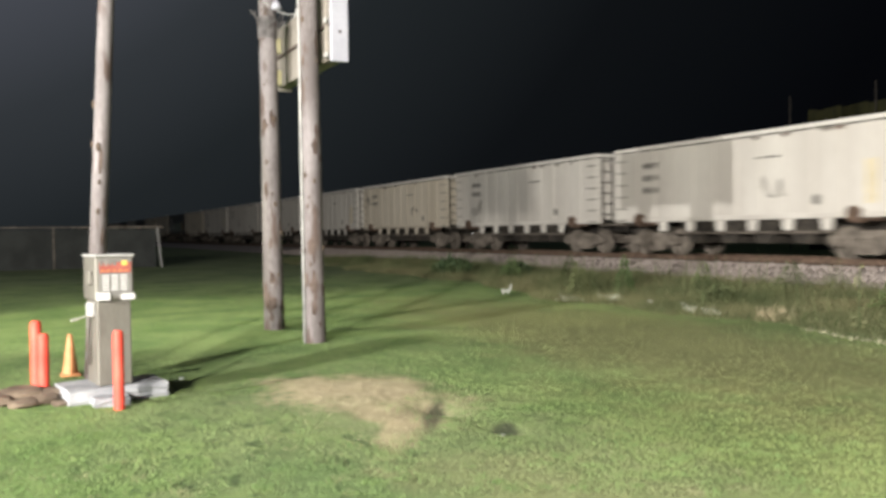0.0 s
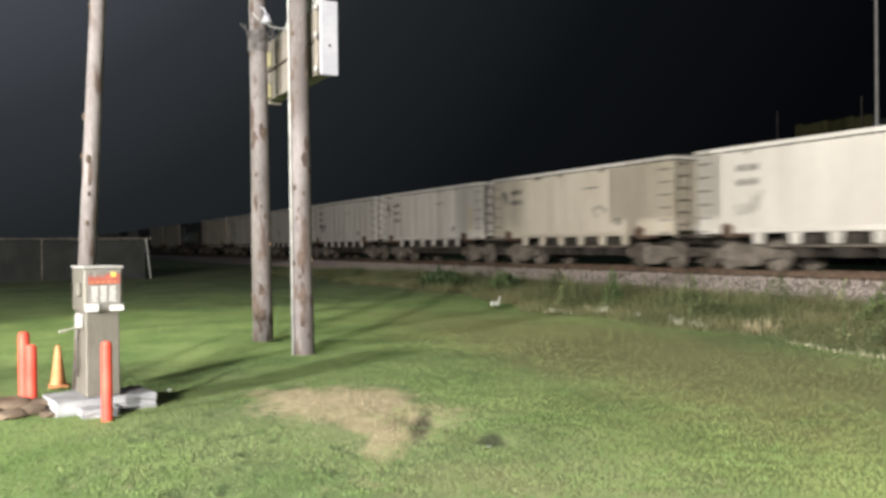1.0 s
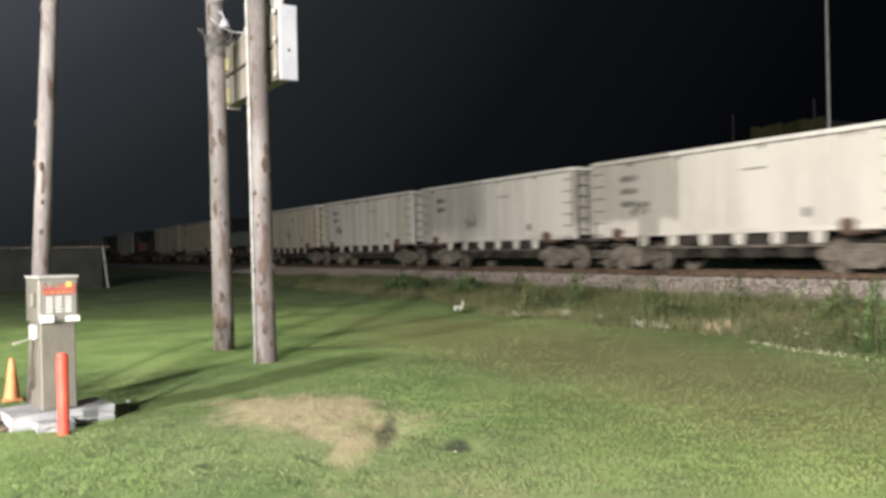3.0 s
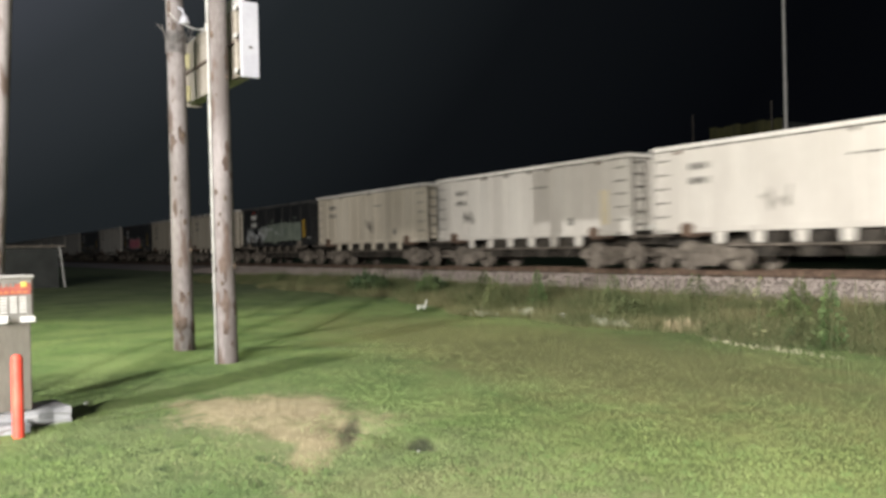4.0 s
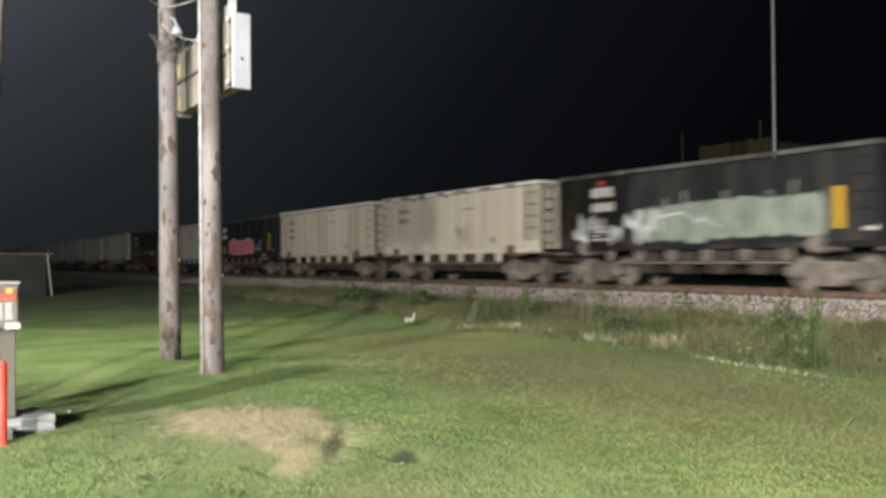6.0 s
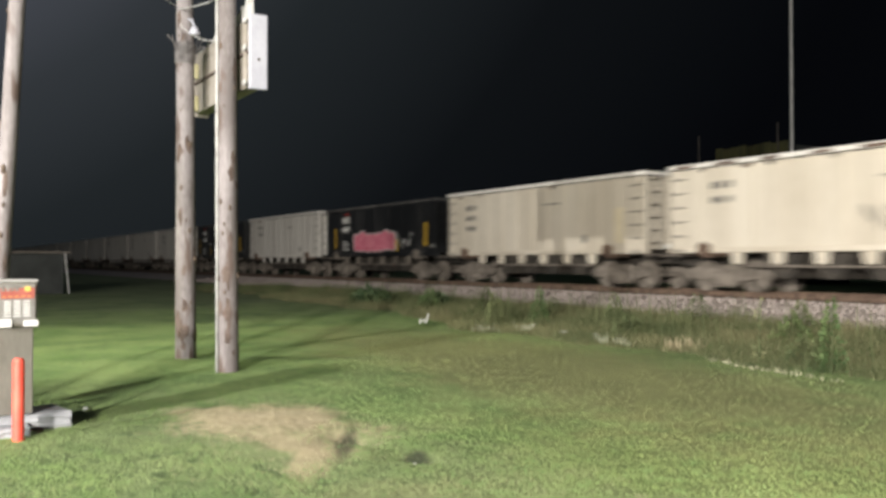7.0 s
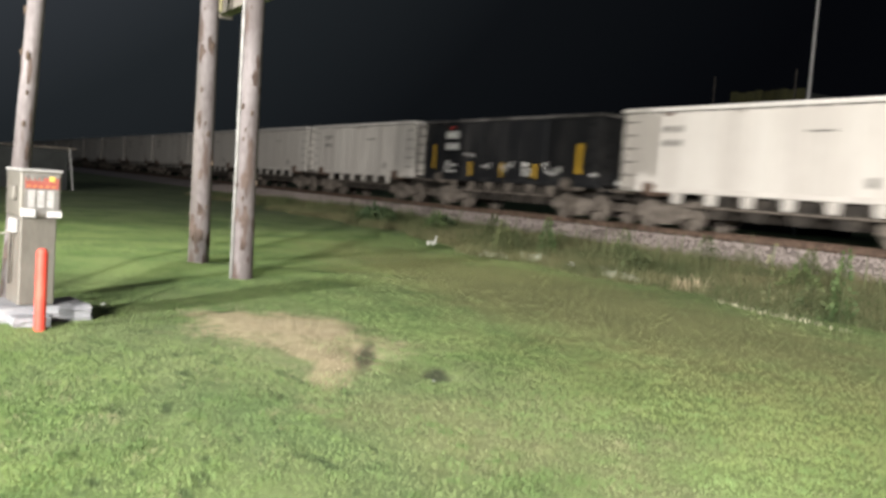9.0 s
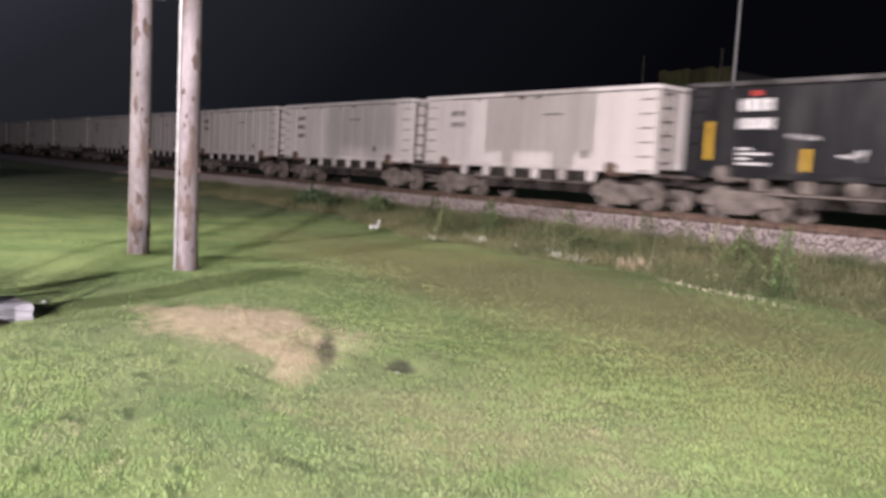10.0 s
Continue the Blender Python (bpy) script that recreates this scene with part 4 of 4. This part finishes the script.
# local: width along x, front towards -y
bm = bmesh.new()
box(bm, -0.20, 0.20, -0.16, 0.30, 0.0, 0.86, 0.012)
part("column", bm, M_ZINC, machine, "brushed steel column")
bm = bmesh.new()
box(bm, -0.225, 0.225, -0.20, 0.33, 0.862, 1.30, 0.015)
part("head", bm, M_ZINC, machine, "brushed steel cabinet head")
bm = bmesh.new()
box(bm, -0.235, 0.235, -0.21, 0.34, 1.302, 1.325, 0.008)
part("lid", bm, M_CONDUIT, machine)
bm = bmesh.new()
box(bm, -0.185, 0.195, -0.206, -0.202, 0.90, 1.28)
part("panel", bm, M_FACE, machine, "grey printed front panel")
bm = bmesh.new()
box(bm, -0.18, 0.19, -0.211, -0.207, 1.14, 1.245)
part("header_decal", bm, M_REDDECAL, machine, "red printed header")
for i in range(4):
    bm = bmesh.new()
    box(bm, -0.17 + i * 0.05, -0.135 + i * 0.05, -0.214, -0.212, 1.215, 1.265)
    part("lettering", bm, M_MARK, machine)
for i in range(5):
    bm = bmesh.new()
    box(bm, -0.165 + i * 0.068, -0.12 + i * 0.068, -0.214, -0.212, 1.155, 1.17)
    part("lettering", bm, M_CONE, machine)
bm = bmesh.new()
box(bm, 0.08, 0.145, -0.216, -0.2115, 1.212, 1.262, 0.002)
part("sun_decal", bm, M_YDECAL, machine, "yellow printed spot")
for c in range(3):
    for r in range(6):
        bm = bmesh.new()
        x = -0.145 + c * 0.105
        box(bm, x, x + 0.075, -0.211, -0.207, 1.105 - r * 0.028, 1.119 - r * 0.028)
        part("print_line", bm, M_WDECAL, machine)
for x0, x1, z0, z1 in ((-0.215, -0.06, 0.865, 0.945), (0.07, 0.232, 0.865, 0.925)):
    bm = bmesh.new()
    box(bm, x0, x1, -0.225, -0.2065, z0, z1, 0.004)
    part("sticker", bm, M_WDECAL, machine, "white sticker plate")
bm = bmesh.new()
box(bm, -0.275, -0.227, -0.10, 0.06, 1.02, 1.16, 0.01)
part("side_box", bm, M_ZINC, machine)
bm = bmesh.new()
box(bm, -0.262, -0.204, -0.10, 0.10, 0.70, 0.84, 0.01)
part("hose_bracket", bm, M_CONDUIT, machine)
bm = bmesh.new()
rod(bm, (-0.23, -0.02, 0.72), (-0.40, -0.06, 0.685), 0.007, 8)
rod(bm, (-0.40, -0.06, 0.685), (-0.48, -0.08, 0.675), 0.013, 8)
part("nozzle", bm, M_HOSE, machine, "pale hose nozzle")
bm = bmesh.new()
hose = [Vector((-0.25, 0.02, 0.72 - 0.0))]
for i in range(13):
    a = math.pi * i / 12
    hose.append(Vector((-0.228 - 0.012 * math.sin(a), 0.05 + 0.05 * i / 12, 0.70 - 0.55 * math.sin(a * 0.5) + (0.25 if i > 9 else 0) * (i - 9) / 3)))
rings = []
for i, p in enumerate(hose):
    d = (hose[min(i + 1, len(hose) - 1)] - hose[max(i - 1, 0)]).normalized()
    side = d.cross(Vector((0, 1, 0))).normalized()
    rings.append([bm.verts.new(p + 0.012 * (math.cos(k * math.pi / 4) * side + math.sin(k * math.pi / 4) * d.cross(side))) for k in range(8)])
for a, b in zip(rings, rings[1:]):
    for k in range(8):
        bm.faces.new((a[k], a[(k + 1) % 8], b[(k + 1) % 8], b[k]))
bm.faces.new(rings[0][::-1])
bm.faces.new(rings[-1])
part("hose", bm, M_DARKGEAR, machine)


def slab(x0, x1, y0, y1, h, m, seed):
    bm = bmesh.new()
    box(bm, x0, x1, y0, y1, 0, h)
    bmesh.ops.subdivide_edges(bm, edges=bm.edges, cuts=5, use_grid_fill=True)
    rng = random.Random(seed)
    for v in bm.verts:
        v.co += Vector((rng.uniform(-0.012, 0.012), rng.uniform(-0.012, 0.012), rng.uniform(-0.01, 0.01)))
        if v.co.z > h * 0.9 and (v.co.x in (x0, x1)):
            v.co.z -= 0.03
    bmesh.ops.transform(bm, matrix=m, verts=bm.verts)
    return bm


pad = new("concrete_pad", mesh_of("concrete_pad", slab(-0.47, 0.47, -0.22, 0.38, 0.18, pose(-9.22, 1.42, 0.065, 0, 0, TURN), 3), M_CONCRETE))
tagged(pad, "rough pale concrete pad under the air machine", "concrete pad")
block = new("concrete_block", mesh_of("concrete_block", slab(-0.17, 0.15, -0.10, 0.10, 0.12, pose(-8.89, 1.36, 0.06, 0, 0, TURN), 5), M_CONCRETE))
tagged(block, "pale concrete block in front of the air machine", "concrete block")


def bollard(x, y, h, r):
    z = float(rise(x, y))
    ob = thing("bollard", pose(x, y, z - 0.02), "orange-red painted steel bollard in the lawn", "bollard", "bollards round the air machine")
    bm = bmesh.new()
    rod(bm, (0, 0, 0), (0, 0, h - 0.03), r, 20)
    part("post", bm, M_ORANGE, ob, smooth=False)
    bm = bmesh.new()
    rod(bm, (0, 0, h - 0.0295), (0, 0, h), r * 0.99, 20, r * 0.7)
    part("cap", bm, M_ORANGE, ob)
    return ob


bollard(-8.66, 1.41, 0.76, 0.050)
bollard(-9.72, 0.80, 0.63, 0.056)
bollard(-9.95, 0.74, 0.74, 0.056)

cone = thing("traffic_cone", pose(-10.7, 1.10, float(rise(-10.7, 1.1)) + 0.01), "faded orange plastic traffic cone on the lawn", "traffic cone")
bm = bmesh.new()
box(bm, -0.105, 0.105, -0.105, 0.105, 0, 0.03, 0.01)
part("base", bm, M_CONE, cone)
bm = bmesh.new()
rod(bm, (0, 0, 0.031), (0, 0, 0.47), 0.085, 20, 0.026)
part("body", bm, M_CONE, cone, smooth=False)


def rubble(x, y, r, material, label, name, seed, flat=0.6):
    rng = random.Random(seed)
    bm = bmesh.new()
    bmesh.ops.create_icosphere(bm, subdivisions=2, radius=r)
    for v in bm.verts:
        v.co *= rng.uniform(0.8, 1.15)
        v.co.z *= flat
    ob = new(name, mesh_of(name, bm, material))
    ob.location = (x, y, float(rise(x, y)) + r * flat * 0.45)
    return tagged(ob, label, name.replace("_", " "))


for i, (x, y, r) in enumerate(((-9.50, 0.92, 0.22), (-9.30, 0.80, 0.18), (-9.62, 0.62, 0.26), (-9.20, 0.62, 0.17), (-9.45, 0.38, 0.22), (-9.08, 0.95, 0.11))):
    rubble(x, y, r, M_SOIL, "lump of brown soil and rubble by the pad", "soil_lump", i, 0.30)

# white litter caught in the weeds
rng = random.Random(8)
bm = bmesh.new()
bmesh.ops.create_icosphere(bm, subdivisions=2, radius=0.075)
for v in bm.verts:
    v.co *= rng.uniform(0.5, 1.3)
    v.co.z *= 0.8
for c, r in (((0.03, 0.05, 0.09), 0.030), ((0.04, 0.06, 0.15), 0.024), ((-0.07, -0.09, 0.0), 0.045)):
    bmesh.ops.create_icosphere(bm, subdivisions=1, radius=r, matrix=Matrix.Translation(c) @ Matrix.Diagonal((1, 1, 1.6, 1)))
bag = new("plastic_bag", mesh_of("plastic_bag", bm, M_LITTER))
bag.location = (-17.4, 10.9, float(rise(-17.4, 10.9)) + 0.16)
tagged(bag, "crumpled white plastic bag lying on the grass", "litter")
for i, (x, y, r) in enumerate(((-14.4, 12.6, 0.09), (-13.7, 12.9, 0.08), (-6.6, 4.35, 0.02), (-5.6, 12.6, 0.07), (-10.0, 2.2, 0.03))):
    rubble(x, y, r, M_LITTER, "scrap of white litter in the grass", "litter", 40 + i)


def shrub(x, y, w, h, seed):
    rng = np.random.RandomState(seed)
    bush = thing("shrub", pose(x, y, float(rise(x, y))), "dark leafy shrub on the railway bank", "shrub", "shrubs by the track")
    bm = bmesh.new()
    for i in range(7):
        a = i * 0.9
        rod(bm, (0, 0, -0.05), (0.35 * w * math.cos(a), 0.35 * w * math.sin(a), h * 0.7), 0.02, 6, 0.006)
    part("stem", bm, M_TIE, bush)
    n = 1500
    c = rng.normal(0, 1, (n, 3))
    c = c / np.linalg.norm(c, axis=1)[:, None] * rng.uniform(0.5, 1.0, (n, 1)) ** 0.5
    c = c * np.array([w / 2, w / 2, h / 2]) * (1 + 0.25 * np.sin(5 * c[:, :1])) + np.array([0, 0, h / 2])
    c[:, 2] = np.clip(c[:, 2], 0.02, None)
    d1, d2 = rng.normal(0, 0.06, (n, 3)), rng.normal(0, 0.06, (n, 3))
    v = np.stack([c, c + d1, c + d1 + d2, c + d2], 1).reshape(-1, 3)
    me = raw_mesh("leaves", v.tolist(), np.arange(4 * n).reshape(-1, 4).tolist(), M_LEAF)
    ob = new("leaves", me)
    ob.parent = bush


shrub(-25.5, 13.6, 1.1, 0.45, 1)
shrub(-23.4, 14.8, 0.7, 0.30, 2)


def weed_plant(x, y, h, w, seed, material, label, n=420):
    """A tall stem with side shoots and drooping narrow leaves."""
    rng = np.random.RandomState(seed)
    plant = thing("weed_plant", pose(x, y, float(rise(x, y)) - 0.02), label, "weed", "tall weeds on the bank")
    bm = bmesh.new()
    rod(bm, (0, 0, -0.05), (0.03, 0.02, h), 0.012, 6, 0.004)
    for i in range(9):
        a, z = i * 2.4, h * (0.15 + 0.08 * i)
        rod(bm, (0, 0, z), (w * 0.45 * math.cos(a), w * 0.45 * math.sin(a), z + 0.16 * h), 0.006, 5, 0.002)
    part("stem", bm, M_STALK, plant)
    z = rng.beta(1.3, 1.6, n) * h
    r = w * (1.05 - z / h) * np.sqrt(rng.uniform(0.02, 1, n))
    a = rng.uniform(0, 2 * np.pi, n)
    c = np.stack([r * np.cos(a), r * np.sin(a), z], 1)
    d1 = np.stack([0.06 * np.cos(a), 0.06 * np.sin(a), rng.uniform(-0.05, 0.04, n)], 1) * rng.uniform(0.5, 1.5, (n, 1))
    d2 = rng.normal(0, 0.014, (n, 3))
    v = np.stack([c, c + d1 * 0.5 + d2, c + d1, c + d1 * 0.5 - d2], 1).reshape(-1, 3)
    leaves = new("leaves", raw_mesh("leaves", v.tolist(), np.arange(4 * n).reshape(-1, 4).tolist(), material))
    leaves.parent = plant


GREEN_WEED = "tall dark green weed plant on the railway bank"
for i, (x, y, h, w) in enumerate(((-17.1, 12.7, 0.85, 0.30), (-16.5, 13.6, 0.9, 0.28), (-13.75, 13.5, 0.9, 0.42), (-13.5, 15.8, 0.75, 0.55), (-7.8, 12.2, 1.2, 0.24),
                                  (-8.6, 12.7, 0.5, 0.5), (-13.1, 13.3, 0.5, 0.6), (-10.2, 14.6, 0.6, 0.5), (-19.6, 14.2, 0.8, 0.4), (-6.3, 13.2, 0.7, 0.5),
                                  (-22.0, 13.8, 0.7, 0.5), (-5.0, 12.6, 0.8, 0.45), (-10.9, 15.9, 0.7, 0.35))):
    weed_plant(x, y, h, w, 300 + i, (M_STALK, M_FRESH, M_STALK)[i % 3], GREEN_WEED)
weed_plant(-9.15, 12.3, 1.15, 0.07, 330, M_WEED, "tall thin dry weed plant on the railway bank", 90)


for i, (x, y, w) in enumerate(((-15.9, 11.6, 0.45), (-15.65, 12.5, 0.5), (-15.2, 12.2, 0.25), (-12.65, 12.15, 0.28), (-12.30, 12.35, 0.30))):
    blades("flower_clump", int(420 * w), (x - w, x + w, y - w * 0.6, y + w * 0.6), (0.05, 0.22), 0.017, M_BLOSSOM, "low clump of white flowering weeds at the lawn's edge",
           lambda u, v: np.hypot((u - x) / w, (v - y) / w / 0.6) < np.random.uniform(0.2, 1.0, len(u)), 1.2, "flowers")

# ---- far things ----
fence = thing("fence", pose(-40, 0, 0), "dark screened fence with pale top rail and end post", "fence")
for y0, y1 in ((-6.0, -2.02), (-1.98, 2.02), (2.06, 6.2)):
    bm = bmesh.new()
    box(bm, -0.02, 0.02, y0, y1, 0.2, 2.02)
    part("screen", bm, M_DARKCLOTH, fence, "dark grey screen")
for y in (-6.05, -2.0, 2.04):
    bm = bmesh.new()
    rod(bm, (0.06, y, 0.2), (0.06, y, 2.1), 0.035, 10)
    part("post", bm, M_GRIME, fence)
bm = bmesh.new()
rod(bm, (0.06, 6.45, 0.1), (0.06, 6.25, 2.1), 0.036, 10)
part("post", bm, M_CONDUIT, fence, "pale end post")
bm = bmesh.new()
rod(bm, (0.06, -6.05, 2.13), (0.06, 6.5, 2.10), 0.035, 10)
part("top_rail", bm, M_GRIME, fence, "grey top rail")

mast = thing("lamp_mast", pose(-32.0, 45, 0), "tall slim grey steel mast beyond the train", "mast")
bm = bmesh.new()
rod(bm, (0, 0, 0), (0, 0, 24), 0.115, 12, 0.075)
part("shaft", bm, M_CONDUIT, mast)
bm = bmesh.new()
rod(bm, (0, 0, 0), (0, 0, 0.3), 0.3, 12)
part("base_plate", bm, M_CONDUIT, mast)
depot = thing("depot_building", pose(-34.8, 48, 0), "olive clad flat-roofed building beyond the train", "building")
bm = bmesh.new()
box(bm, -2.8, 2.6, -3, 3, 0, 8.6)
part("wall", bm, M_DARKCLOTH, depot)
for i in range(9):
    bm = bmesh.new()
    box(bm, -2.8 + i * 0.6, -2.8 + i * 0.6 + 0.57, -3.06, -3.004, 8.0, 9.02 - 0.05 * (i * 5 % 3), 0.01)
    part("panel", bm, M_OLIVE, depot, "olive cladding panel")
bm = bmesh.new()
box(bm, -2.85, 2.65, -2.99, 3.05, 8.61, 8.75)
part("roof", bm, M_DARKCLOTH, depot)
for x in (-3.8, 2.2):
    post = thing("thin_post", pose(-34.8 + x, 44.5, 0), "thin dark post beyond the train", "post")
    bm = bmesh.new()
    rod(bm, (0, 0, 0), (0, 0, 10.0), 0.045, 8)
    part("shaft", bm, M_DARKGEAR, post)

# small lamps far beyond the track, seen under the cars
M_FARLAMP = glow("white lamp glass", (0.95, 1.0, 1.0), 6.0)


def far_lamp(x, y, z):
    ob = thing("yard_lamp", pose(x, y, 0), "small white yard lamp on a post far beyond the track", "lamp", "yard lamps")
    bm = bmesh.new()
    rod(bm, (0, 0, 0), (0, 0, z - 0.12), 0.05, 8)
    part("post", bm, M_GRIME, ob)
    bm = bmesh.new()
    box(bm, -0.28, 0.28, -0.1, 0.1, z - 0.11, z + 0.11, 0.03)
    part("lens", bm, M_FARLAMP, ob, "glowing white lens")


far_lamp(-72.0, 40.0, 1.65)
far_lamp(-79.6, 40.0, 1.9)


# ---- what moves ----
def motions():
    frames = [i / FPS for i in range(int(10 * FPS) + 1)]
    turns = [math.degrees((float(np.interp(t, TIMES, FRONT)) - FRONT[0]) / 0.44) for t in frames]
    for k, car in CARS:
        walk(car, [(t, car_at(k, t)) for t in TIMES])
        for bogie in car.children:
            for wheel in bogie.children:
                at = wheel.location.copy()
                walk(wheel, [(t, pose(at.x, at.y, at.z, 0, a, 0)) for t, a in zip(frames, turns)])


motions()
